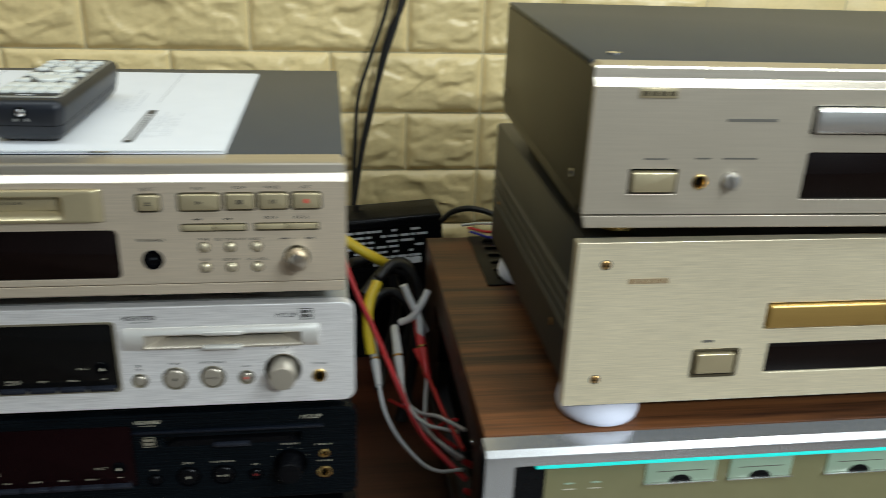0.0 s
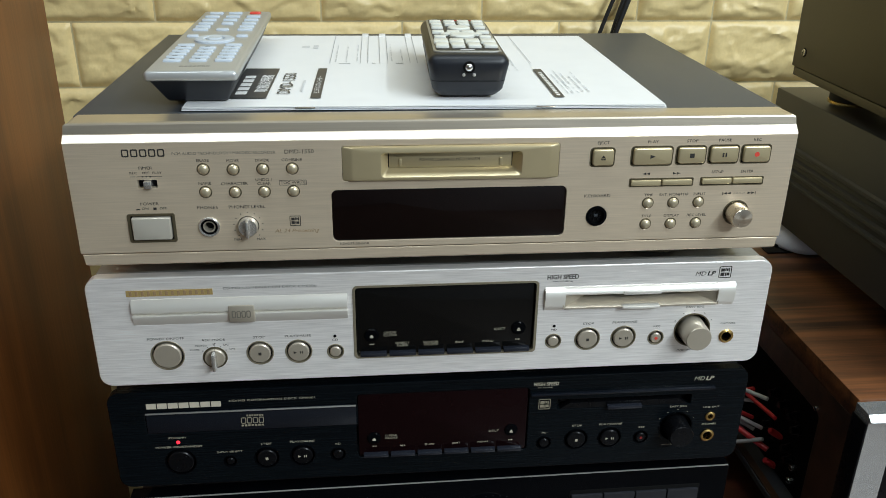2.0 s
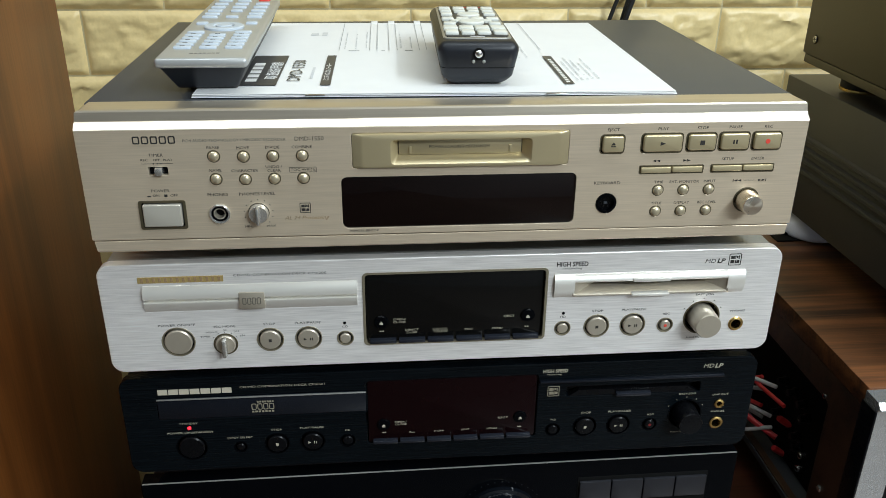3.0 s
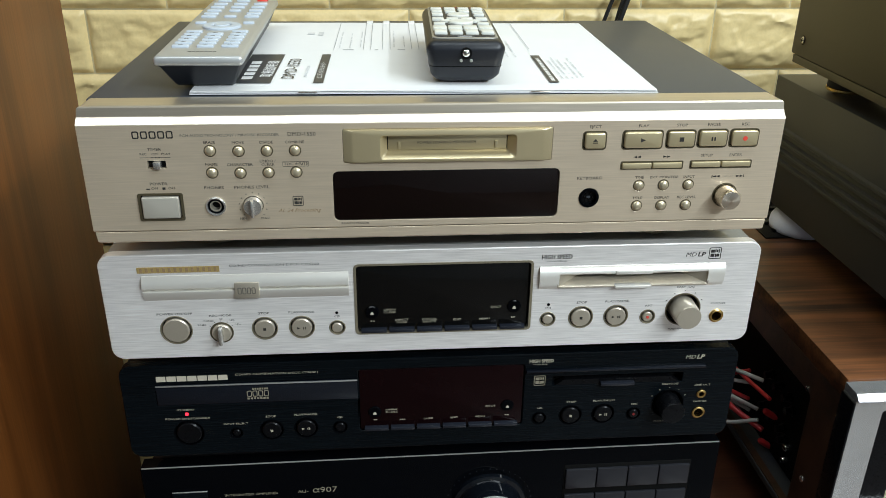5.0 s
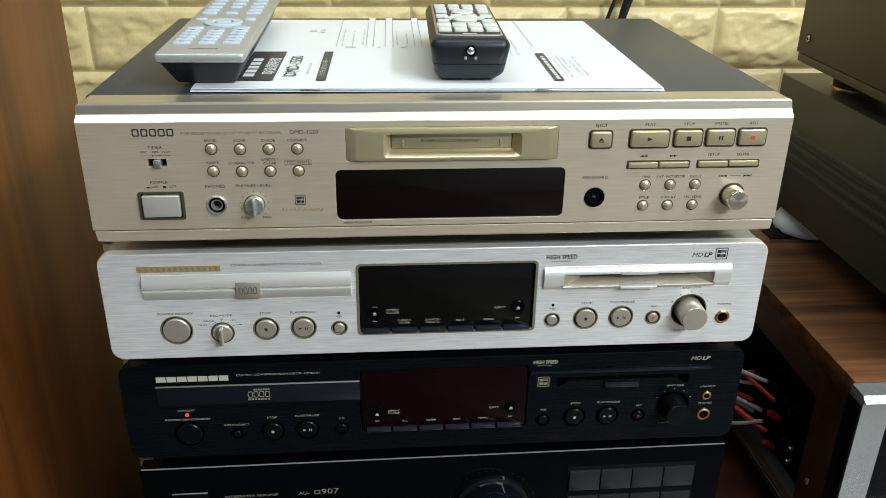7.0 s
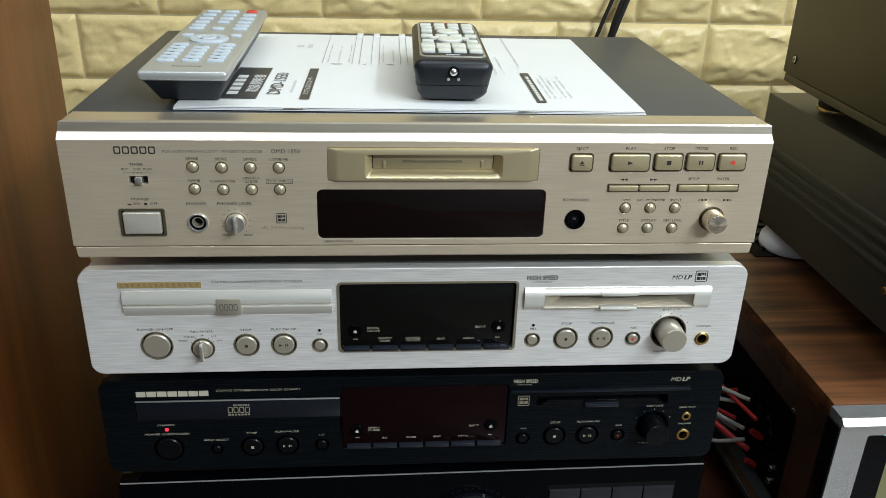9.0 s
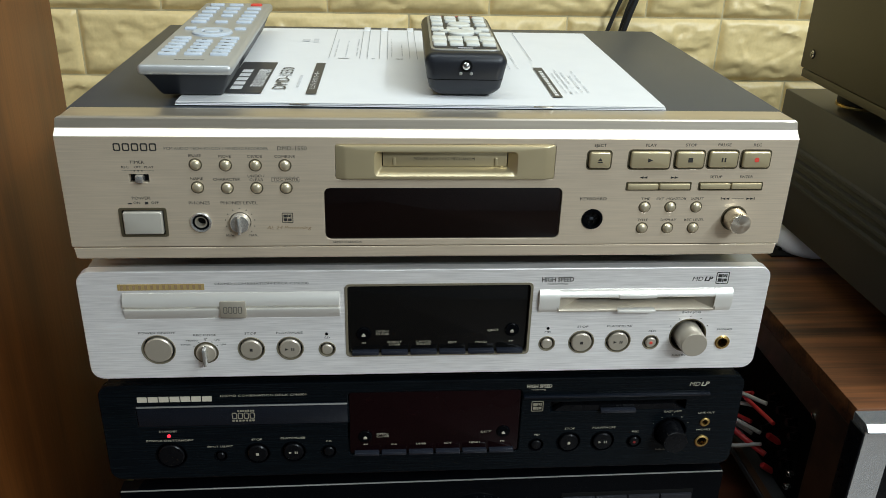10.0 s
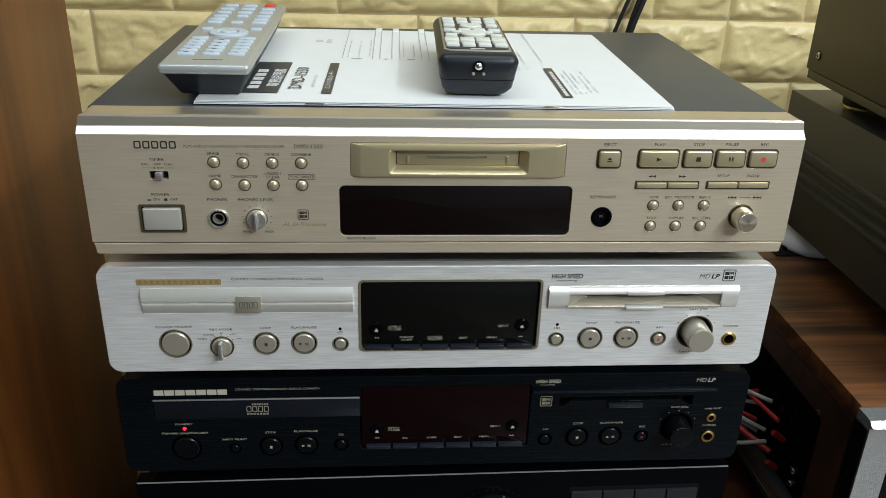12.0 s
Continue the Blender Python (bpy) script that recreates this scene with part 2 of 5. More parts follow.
def brick_paint():
    """Cream-yellow foam brick with a satin skin; each brick varies a little."""
    m = pbr("cream_rock_face", (0.76, 0.595, 0.285), 0.40, 0.0, 0.05, (220, 220, 220), 0.35, 0.0008, 0.07)
    nt = m.node_tree
    info = nt.nodes.new("ShaderNodeObjectInfo")
    hsv = nt.nodes.new("ShaderNodeHueSaturation")
    rng = nt.nodes.new("ShaderNodeMapRange")
    rng.inputs["To Min"].default_value, rng.inputs["To Max"].default_value = 0.93, 1.05
    nt.links.new(info.outputs["Random"], rng.inputs["Value"])
    b = nt.nodes["Principled BSDF"]
    src = b.inputs["Base Color"].links[0].from_socket
    nt.links.new(src, hsv.inputs["Color"])
    nt.links.new(rng.outputs["Result"], hsv.inputs["Value"])
    nt.links.new(hsv.outputs["Color"], b.inputs["Base Color"])
    return m


BRICK = brick_paint()


# ---- shapes (millimetres, +y runs into the thing, its front is at y = 0) ----
def finish(me, mat, smooth=32):
    me.materials.append(mat)
    me.shade_smooth()
    me.set_sharp_from_angle(angle=radians(smooth))
    return me


def part(name, bm, mat, parent, loc=(0, 0, 0), rot=(0, 0, 0), label="", smooth=32):
    """Links a bmesh (in mm) as one mesh object under a thing or a part."""
    if isinstance(bm, bmesh.types.BMesh):
        bmesh.ops.scale(bm, vec=(0.001,) * 3, verts=bm.verts)
        bmesh.ops.recalc_face_normals(bm, faces=bm.faces)
        me = bpy.data.meshes.new(name)
        bm.to_mesh(me)
        bm.free()
        finish(me, mat, smooth)
    else:
        me = bm
        if not me.materials:
            finish(me, mat, smooth)
    ob = new(name, me)
    ob.parent = parent
    ob.matrix_basis = pose(*[v * 0.001 for v in loc], *rot)
    if label:
        ob["label"] = label
    return ob


def thing(name, place, label, category, group="", kind="", turn=(0, 0, 0)):
    """An Empty at the base of a thing, in metres."""
    ob = new(name)
    ob.empty_display_size = 0.02
    ob.matrix_basis = pose(*place, *turn)
    return tagged(ob, label, category, group, kind)


def box(sx, sy, sz, bev=0.0, c=(0, 0, 0), seg=2):
    bm = bmesh.new()
    bmesh.ops.create_cube(bm, size=1.0)
    bmesh.ops.scale(bm, vec=(sx, sy, sz), verts=bm.verts)
    if bev:
        bmesh.ops.bevel(bm, geom=list(bm.edges), offset=bev, segments=seg, affect="EDGES", profile=0.5)
    bmesh.ops.translate(bm, vec=c, verts=bm.verts)
    return bm


def lathe(pts, n=32):
    """Turned shape about the y axis from (radius, y) pairs."""
    bm = bmesh.new()
    rings = []
    for r, y in pts:
        if r <= 1e-6:
            rings.append([bm.verts.new((0, y, 0))])
        else:
            rings.append([bm.verts.new((r * math.cos(2 * math.pi * i / n), y, r * math.sin(2 * math.pi * i / n))) for i in range(n)])
    for a, b in zip(rings, rings[1:]):
        for i in range(n):
            j = (i + 1) % n
            f = [a[i % len(a)], a[j % len(a)], b[j % len(b)], b[i % len(b)]]
            f = list(dict.fromkeys(f))
            if len(f) > 2:
                bm.faces.new(f)
    return bm


def rr(w, h, r, cx=0, cz=0, n=5):
    """Outline of a rounded rectangle."""
    out = []
    for qx, qz, a0 in ((1, 1, 0), (-1, 1, 90), (-1, -1, 180), (1, -1, 270)):
        for k in range(n + 1):
            a = radians(a0 + 90 * k / n)
            out.append((cx + qx * (w / 2 - r) + r * math.cos(a), cz + qz * (h / 2 - r) + r * math.sin(a)))
    return out


def circ(r, cx=0, cz=0, n=28):
    return [(cx + r * math.cos(2 * math.pi * k / n), cz + r * math.sin(2 * math.pi * k / n)) for k in range(n)]


def prism(outline, y0, y1, bev=0.0, seg=2):
    """An outline in x and z pushed from y0 (front) to y1, with the front edge rounded."""
    bm = bmesh.new()
    front = bm.faces.new([bm.verts.new((x, y0, z)) for x, z in outline])
    res = bmesh.ops.extrude_face_region(bm, geom=[front])
    bmesh.ops.translate(bm, vec=(0, y1 - y0, 0), verts=[v for v in res["geom"] if isinstance(v, bmesh.types.BMVert)])
    if bev:
        edges = [e for e in bm.edges if all(abs(v.co.y - y0) < 1e-6 for v in e.verts)]
        bmesh.ops.bevel(bm, geom=edges, offset=bev, segments=seg, affect="EDGES", profile=0.5)
    return bm


def ring(outer, inner, y0, y1):
    """A frame between two outlines with equal counts."""
    bm = bmesh.new()
    rows = [[bm.verts.new((x, y, z)) for x, z in line] for line, y in ((outer, y1), (outer, y0), (inner, y0), (inner, y1))]
    n = len(outer)
    for a, b in zip(rows, rows[1:]):
        for i in range(n):
            bm.faces.new((a[i], a[(i + 1) % n], b[(i + 1) % n], b[i]))
    return bm


def bezel(rows):
    """A moulded frame through outlines with equal counts, each at its own depth."""
    bm = bmesh.new()
    lines = [[bm.verts.new((x, y, z)) for x, z in line] for line, y in rows]
    n = len(lines[0])
    for a, b in zip(lines, lines[1:]):
        for i in range(n):
            bm.faces.new((a[i], a[(i + 1) % n], b[(i + 1) % n], b[i]))
    return bm


def along_x(profile, x0, x1, x0b=None):
    """A (y, z) profile drawn along x."""
    bm = bmesh.new()
    a = [bm.verts.new((x0, y, z)) for y, z in profile]
    b = [bm.verts.new((x1, y, z)) for y, z in profile]
    n = len(profile)
    for i in range(n):
        bm.faces.new((a[i], a[(i + 1) % n], b[(i + 1) % n], b[i]))
    bm.faces.new(a)
    bm.faces.new(list(reversed(b)))
    return bm


def from_curve(cu, mat, smooth=32):
    ob = bpy.data.objects.new("shape", cu)
    me = bpy.data.meshes.new_from_object(ob)
    bpy.data.objects.remove(ob)
    bpy.data.curves.remove(cu)
    me.materials.clear()
    return finish(me, mat, smooth)


def plate(outline, holes, y0, y1, bev, mat):
    """A front plate with real holes."""
    cu = bpy.data.curves.new("plate", "CURVE")
    cu.dimensions, cu.fill_mode = "2D", "BOTH"
    cu.extrude, cu.bevel_depth, cu.bevel_resolution = (y1 - y0) / 2 - bev, bev, 1
    cu.offset = -bev
    for line in [outline] + holes:
        sp = cu.splines.new("POLY")
        sp.points.add(len(line) - 1)
        for p, (x, z) in zip(sp.points, line):
            p.co = (x, z, 0, 1)
        sp.use_cyclic_u = True
    me = from_curve(cu, mat, 25)
    me.transform(Matrix.Diagonal((0.001, 0.001, 0.001, 1)) @ Matrix.Translation((0, (y0 + y1) / 2, 0)) @ pose(0, 0, 0, 90))
    bm = bmesh.new()
    bm.from_mesh(me)
    bmesh.ops.remove_doubles(bm, verts=bm.verts, dist=0.000004)
    bm.to_mesh(me)
    bm.free()
    me.shade_smooth()
    me.set_sharp_from_angle(angle=radians(9))
    return me


def tube(points, r, mat, res=6):
    """A smooth cable through points in metres."""
    cu = bpy.data.curves.new("cable", "CURVE")
    cu.dimensions, cu.bevel_depth, cu.bevel_resolution, cu.resolution_u, cu.use_fill_caps = "3D", r, 3, res, True
    sp = cu.splines.new("BEZIER")
    sp.bezier_points.add(len(points) - 1)
    for p, co in zip(sp.bezier_points, points):
        p.co = co
        p.handle_left_type = p.handle_right_type = "AUTO"
    return from_curve(cu, mat, 60)


def text(body, size, x, z, parent, mat, y=0.0, wide=1.0, align="CENTER", name="legend", shear=0.0, rot=(90, 0, 0), bold=0.0):
    """Printed writing that stands 0.06 mm proud of a face; size is the capitals' height in mm."""
    cu = bpy.data.curves.new("writing", "FONT")
    cu.body, cu.size, cu.align_x, cu.align_y, cu.shear, cu.offset = body, size * 1.42, align, "CENTER", shear, bold
    cu.extrude, cu.resolution_u, cu.space_line = 0.03, 2, 0.98
    me = from_curve(cu, mat)
    me.transform(Matrix.Diagonal((0.001 * wide, 0.001, 0.001, 1)))
    ob = new(name, me)
    ob.parent = parent
    if rot[0] == 90:
        ob.matrix_basis = pose(x * 0.001, (y - 0.04) * 0.001, z * 0.001, *rot)
    else:
        ob.matrix_basis = pose(x * 0.001, y * 0.001, z * 0.001, *rot)
    return ob


def bars(x0, x1, z, h, count, parent, mat, y=0.0, gap=0.22, name="wordmark_block"):
    """A word drawn as plain blocks."""
    step = (x1 - x0) / count
    for i in range(count):
        part(name, box(step * (1 - gap), 0.3, h), mat, parent, (x0 + step * (i + 0.5), y - 0.14, z))


def round_ends(bm, rules, flange=0.0):
    """Draws the ends of a rail in by so many mm above (or below) a height."""
    for v in bm.verts:
        if v.co.y > 5.95:
            v.co.x -= math.copysign(flange, v.co.x)
        for low, high, inset in rules:
            if low <= v.co.z <= high:
                v.co.x -= math.copysign(inset, v.co.x)
                break
    return bm


def frames(x0, x1, z, h, count, parent, mat, stroke=0.8, y=0.0, gap=0.2, name="wordmark_block"):
    """A word drawn as plain hollow blocks."""
    step = (x1 - x0) / count
    for i in range(count):
        w = step * (1 - gap)
        part(name, ring(rr(w, h, h * 0.18, 0, 0, 3), rr(w - 2 * stroke, h - 2 * stroke, h * 0.1, 0, 0, 3), -0.15, 0.02), mat, parent, (x0 + step * (i + 0.5), y, z))


def mark(outline, parent, mat, y=0.0, name="symbol", t=0.25):
    return part(name, prism(outline, y - t, y + 0.05), mat, parent)


def tri(cx, cz, w, h, way=1):
    return [(cx - way * w / 2, cz - h / 2), (cx - way * w / 2, cz + h / 2), (cx + way * w / 2, cz)]


def eject(cx, cz, s, parent, mat, y):
    mark([(cx - s / 2, cz - s * 0.1), (cx + s / 2, cz - s * 0.1), (cx, cz + s * 0.5)], parent, mat, y)
    mark(rr(s, s * 0.2, s * 0.02, cx, cz - s * 0.38, 1), parent, mat, y)


def rect(cx, cz, w, h):
    return [(cx - w / 2, cz - h / 2), (cx + w / 2, cz - h / 2), (cx + w / 2, cz + h / 2), (cx - w / 2, cz + h / 2)]


def disc_logo(cx, cz, s, parent, mat, y=0.0):
    """Small square disc-format mark: a frame with blocks."""
    part("format_mark", ring(rr(s, s, s * 0.1, cx, cz, 2), rr(s * 0.88, s * 0.88, s * 0.06, cx, cz, 2), y - 0.15, y + 0.05), mat, parent)
    for k, (dx, dz, w, h) in enumerate(((-0.2, 0.18, 0.3, 0.26), (0.16, 0.2, 0.12, 0.2), (0.02, 0.2, 0.08, 0.26), (0.3, 0.18, 0.08, 0.3), (-0.2, -0.18, 0.3, 0.28), (0.05, -0.2, 0.1, 0.28), (0.24, -0.18, 0.22, 0.24))):
        mark(rect(cx + dx * s, cz + dz * s, w * s, h * s), parent, mat, y, "format_mark", 0.15)


def foot(parent, x, y, z, h, r, mat=RUBBER, trim=None, name="foot"):
    """A turned foot whose top is at z."""
    f = part(name, lathe([(0, 0), (r * 0.92, 0), (r, 1), (r, h - 1), (r * 0.9, h), (0, h)], 24), mat, parent, (x, y, z), (-90, 0, 0))
    if trim:
        part("foot_ring", lathe([(r + 0.4, h * 0.55), (r + 1.2, h * 0.6), (r + 1.2, h * 0.95), (r * 0.9, h + 0.2)], 24), trim, f)
    return f


# ---- the room ----
def slab(name, x0, x1, y0, y1, z0, z1, mat, label, category):
    bm = box((x1 - x0) * 1000, (y1 - y0) * 1000, (z1 - z0) * 1000)
    ob = part(name, bm, mat, None, ((x0 + x1) * 500, (y0 + y1) * 500, (z0 + z1) * 500))
    return tagged(ob, label, category, kind="structure")


slab("floor", -2.6, 2.6, -2.8, 1.3, -0.06, 0.0, FLOOR_MAT, "brown wooden floor of the listening room", "floor")
slab("ceiling", -2.6, 2.6, -2.8, 1.3, 2.4, 2.46, PLASTER, "plain white plaster ceiling", "ceiling")
slab("wall_south", -2.6, 2.6, -2.9, -2.8, 0.0, 2.4, ROOM_PAINT, "plain warm grey painted wall", "wall")
slab("wall_west", -2.7, -2.6, -2.8, 1.3, 0.0, 2.4, ROOM_PAINT, "plain warm grey painted wall", "wall")
slab("wall_east", 2.6, 2.7, -2.8, 1.3, 0.0, 2.4, ROOM_PAINT, "plain warm grey painted wall", "wall")
brick_wall = slab("wall_north", -2.6, 2.6, 1.160, 1.3, 0.0, 2.4, GROUT, "wall clad in cream-yellow rock-face brick panels", "wall")

for place, long, watts, turn in LAMPS:
    fixture = thing("ceiling_light", (place[0], place[1], 2.4), "long white fluorescent ceiling light", "ceiling light", "ceiling lights", turn=(0, 0, turn))
    part("housing", box(long * 1000 + 60, 200, 30, 4, (0, 0, -15)), PLASTER, fixture)

# low rack that carries everything
rack = thing("low_rack", (0.2, 0.79, 0.0), "low red-brown wooden rack under the hi-fi stack", "rack")
part("rack_top", box(1300, 690, 28, 2, (0, 0, 394)), SHELF_WOOD, rack)
for sx in (-1, 1):
    part("rack_side", box(28, 660, 380, 2, (sx * 610, 0, 190)), SHELF_WOOD, rack)
part("rack_shelf", box(1192, 640, 22, 1, (0, 0, 80)), SHELF_WOOD, rack)

# tall cabinet beside the stack
cabinet = thing("tall_cabinet", (-0.757, 0.69, 0.0), "tall brown wood-veneer cabinet with a plain side", "cabinet")
part("cabinet_side", box(18, 504, 1000, 1, (191, 0, 500)), CABINET_WOOD, cabinet)
part("cabinet_side", box(18, 504, 1000, 1, (-191, 0, 500)), CABINET_WOOD, cabinet)
part("cabinet_top", box(364, 504, 18, 1, (0, 0, 991)), CABINET_WOOD, cabinet)
part("cabinet_back", box(364, 8, 982, 0, (0, 246, 491)), CABINET_WOOD, cabinet)
part("cabinet_door", box(360, 18, 960, 1.5, (0, -240, 500)), CABINET_WOOD, cabinet)


# ---- gold recorder on top of the stack ----
def gold_recorder():
    T = thing("minidisc_recorder", (-0.2005, 0.531, 0.760), "champagne-gold minidisc recorder with a dark lid, on a silver deck", "minidisc recorder")
    W = 217.2
    lines = [(-140.5, 60), (-123.5, 59.6), (-106.5, 59.6), (-89.5, 59.6), (-140.5, 46), (-123.5, 45.6), (-106.5, 45.6), (-89.5, 45.6)]
    small = [(127.5, 33), (143.7, 33), (160, 33), (127.5, 19), (143.7, 19), (160, 19)]
    keys = [(95.9, 63.2, 15, 12, "EJECT"), (126.5, 63.4, 26, 12.4, "PLAY"), (151, 63.6, 19, 12, "STOP"), (171.5, 63.8, 19.5, 12, "PAUSE"), (192, 63.8, 19, 12, "REC")]
    holes = [rr(143, 33, 3.5, 4, 29, 4), rr(130, 21.6, 1.5, 4.5, 61.8, 3), circ(5.2, -140.5, 24), circ(6.6, 95.5, 25), circ(7.8, 185.3, 25.5),
             rr(25.6, 16.6, 0.8, -173.5, 24.3, 2), rr(11, 5, 0.4, -173, 51.6, 2), circ(6.3, -117.5, 24)]
    holes += [circ(3.7, x, z, 20) for x, z in lines + small]
    holes += [rr(w, h, 2.2, x, z, 3) for x, z, w, h, _ in keys]
    holes += [rr(40, 4.8, 0.5, 134.5, 46.5, 2), rr(40, 4.8, 0.5, 179.5, 46.8, 2)]
    part("front_panel", plate(rr(2 * W, 68, 0.8, 0, 42.3, 2), holes, 0, 3.6, 0.25, CHAMPAGNE), CHAMPAGNE, T)
    part("panel_back", box(430, 2, 76, 0, (0, 6.2, 42)), HOLE, T)
    part("top_rail", round_ends(along_x([(3.5, 75.5), (0.05, 76.2), (0.2, 76.6), (4.2, 80.2), (4.5, 80.7), (5.2, 85.6), (5.8, 86.5), (6.8, 86.9), (24, 86.9), (24, 84.5), (7.2, 84.5), (6.0, 75.5)], -W, W), [(86.7, 87, 3.6), (86.2, 86.7, 1.8), (85.0, 86.2, 0.6)]), RAIL, T, smooth=5)
    part("bottom_lip", round_ends(along_x([(0.6, 0.5), (0.1, 1.2), (0.1, 7.4), (0.3, 7.6), (6, 7.6), (6, 8.6), (22, 8.6), (22, 0.0), (1.4, 0.0)], -W + 1.2, W - 1.2), [(-1, 0.6, 2.0), (0.6, 1.3, 0.8)]), CHAMPAGNE, T)
    part("lid", box(434, 276, 80, 1.2, (0, 24.5 + 138, 46.2)), LID_GREY, T, label="dark grey steel lid")
    for x in (-150, 150):
        for y in (45, 245):
            foot(T, x, y, 6.3, 18.6, 21, RUBBER, CHAMPAGNE_DARK)
    # disc slot
    S = part("disc_slot", bezel([(rr(129.6, 21.2, 1.2, 4.5, 61.8, 3), 3.2), (rr(129.6, 21.2, 1.2, 4.5, 61.8, 3), 0.0), (rr(120, 20.0, 1.6, 4.5, 61.8, 3), -2.2), (rr(116, 19.4, 1.6, 4.5, 61.8, 3), -2.4),
                             (rr(84.5, 15.0, 2.2, 4.5, 61.2, 3), -2.3), (rr(83.5, 14.2, 2.0, 4.5, 61.2, 3), -1.8), (rr(75, 9.6, 0.8, 4.2, 62.2, 3), 4.0), (rr(75, 9.6, 0.8, 4.2, 62.2, 3), 5.2)]), CHAMPAGNE_BTN, T)
    part("slot_door", box(74, 1.2, 9.2, 0.3, (4.2, 4.6, 62.2)), CHAMPAGNE_BTN, S)
    for x in (-26, 34.5):
        part("door_tab", box(1.8, 1, 4.6, 0.2, (x, 3.8, 60.8)), CHAMPAGNE_BTN, S)
    text("POWER LOADING MECHANISM", 1.85, 3.6, 62.3, S, INK, 4.0, 0.98)
    # display
    part("display_window", prism(rr(142.6, 32.6, 3.3, 4, 29, 4), 0.6, 3.0, 0.3), SMOKE, T, label="smoked dark display window")
    # round buttons
    words = ["ERASE", "MOVE", "DIVIDE", "COMBINE", "NAME", "CHARACTER", "UNDO /\nCLEAR", "TOC WRITE", "TIME", "EXT. MONITOR", "INPUT", "TITLE", "DISPLAY", "REC LEVEL"]
    for (x, z), w in zip(lines + small, words):
        b = part("button", lathe([(3.15, 4), (3.15, -0.5), (2.9, -1.1), (2.2, -1.7), (1.2, -2.1), (0, -2.2)], 20), BUTTON, T, (x, 0, z))
        # dark ring painted for the shaded gap round the button
        part("button_gap_shade", ring(circ(3.75, 0, 0, 20), circ(3.35, 0, 0, 20), -0.12, 0.6), CHAMPAGNE_DARK, b)
        text(w, 1.7, x, z + (5.3 if w[0] != "U" else 6.2), T, INK, 0, 1.12)
    part("legend_frame", ring(rr(16, 3.2, 0.4, -89.6, 50.9, 2), rr(15.5, 2.7, 0.3, -89.6, 50.9, 2), -0.06, 0.05), INK, T)
    # transport keys
    for x, z, w, h, word in keys:
        k = part("key", prism(rr(w - 1.9, h - 1.8, 1.8, 0, 0, 4), -1.7, 4, 1.0, 3), CHAMPAGNE_BTN, T, (x + 0.3, 0, z + 0.2))
        part("key_surround", ring(rr(w + 0.5, h + 0.5, 2.4, -0.2, -0.1, 3), rr(w - 0.8, h - 0.8, 2.0, -0.2, -0.1, 3), -0.12, 1.2), CHAMPAGNE_DARK, k)
        text(word, 1.8, x, z + 9.0, T, INK, 0, 1.15)
        if word == "EJECT":
            eject(0, 0, 3.0, k, INK, -1.6)
        elif word == "PLAY":
            mark(tri(0, 0, 3.2, 2.6), k, INK, -1.6)
        elif word == "STOP":
            mark(rect(0, 0, 2.8, 2.8), k, INK, -1.6)
        elif word == "PAUSE":
            mark(rect(-0.9, 0, 0.9, 2.6), k, INK, -1.6)
            mark(rect(0.9, 0, 0.9, 2.6), k, INK, -1.6)
        else:
            mark(circ(1.5, 0, 0, 16), k, RED_INK, -1.6)
    for x, z in ((124.6, 46.5), (144.3, 46.6), (169.6, 46.8), (189.3, 46.9)):
        part("bar_key", prism(rr(19.0, 3.6, 0.5, 0, 0, 2), -1.3, 4, 0.5), CHAMPAGNE_BTN, T, (x, 0, z))
    for x in (134.5, 179.5):
        part("key_surround", ring(rr(40.8, 5.6, 0.8, x, 46.6, 2), rr(39.6, 4.4, 0.5, x, 46.6, 2), -0.15, 0.8), CHAMPAGNE_DARK, T)
    text("SETUP", 1.7, 169.5, 52.6, T, INK, 0, 1.15)
    text("ENTER", 1.7, 188.5, 52.6, T, INK, 0, 1.15)
    for x, way in ((124.4, -1), (143.6, 1)):
        mark(tri(x - 1.2, 52.2, 2.2, 1.5, way), T, INK)
        mark(tri(x + 1.2, 52.2, 2.2, 1.5, way), T, INK)
    for x, way in ((177.8, -1), (193.4, 1)):
        mark(tri(x - 1.2, 38.4, 2.2, 1.4, way), T, INK)
        mark(tri(x + 1.2, 38.4, 2.2, 1.4, way), T, INK)
        mark(rect(x + way * 2.7, 38.4, 0.3, 1.7), T, INK)
    mark(rect(185.6, 38.4, 7.5, 0.2), T, INK, 0, "symbol", 0.06)
    # jog knob
    j = part("jog_knob", lathe([(7.2, 4), (7.2, -1), (6.8, -7), (6.6, -10.4), (6.0, -11.3), (3, -11.8), (0, -12.0)], 40), TURNED, T, (185.3, 0, 25.5), label="turned metal jog knob")
    part("knob_collar", ring(circ(8.3, 0, 0, 32), circ(7.5, 0, 0, 32), -0.3, 1), CHAMPAGNE_DARK, j)
    # keyboard socket
    k = part("keyboard_socket", ring(circ(6.4), circ(4.9), -0.6, 3), BLACK_GLOSS, T, (95.5, 0, 25))
    part("socket_floor", lathe([(0, 2.2), (5.0, 2.2), (5.0, 3)], 24), BLACK_PL, k)
    for a in range(6):
        part("socket_pin", box(0.8, 1.5, 0.8, 0, (2.7 * math.cos(a * math.pi / 3), 1.8, 2.7 * math.sin(a * math.pi / 3))), SMOKE_GREY, k)
    part("socket_key", box(2.2, 1.5, 1.2, 0, (0, 1.8, 0)), LID_GREY, k)
    text("KEYBOARD", 1.9, 95, 38.4, T, INK, 0, 1.2)
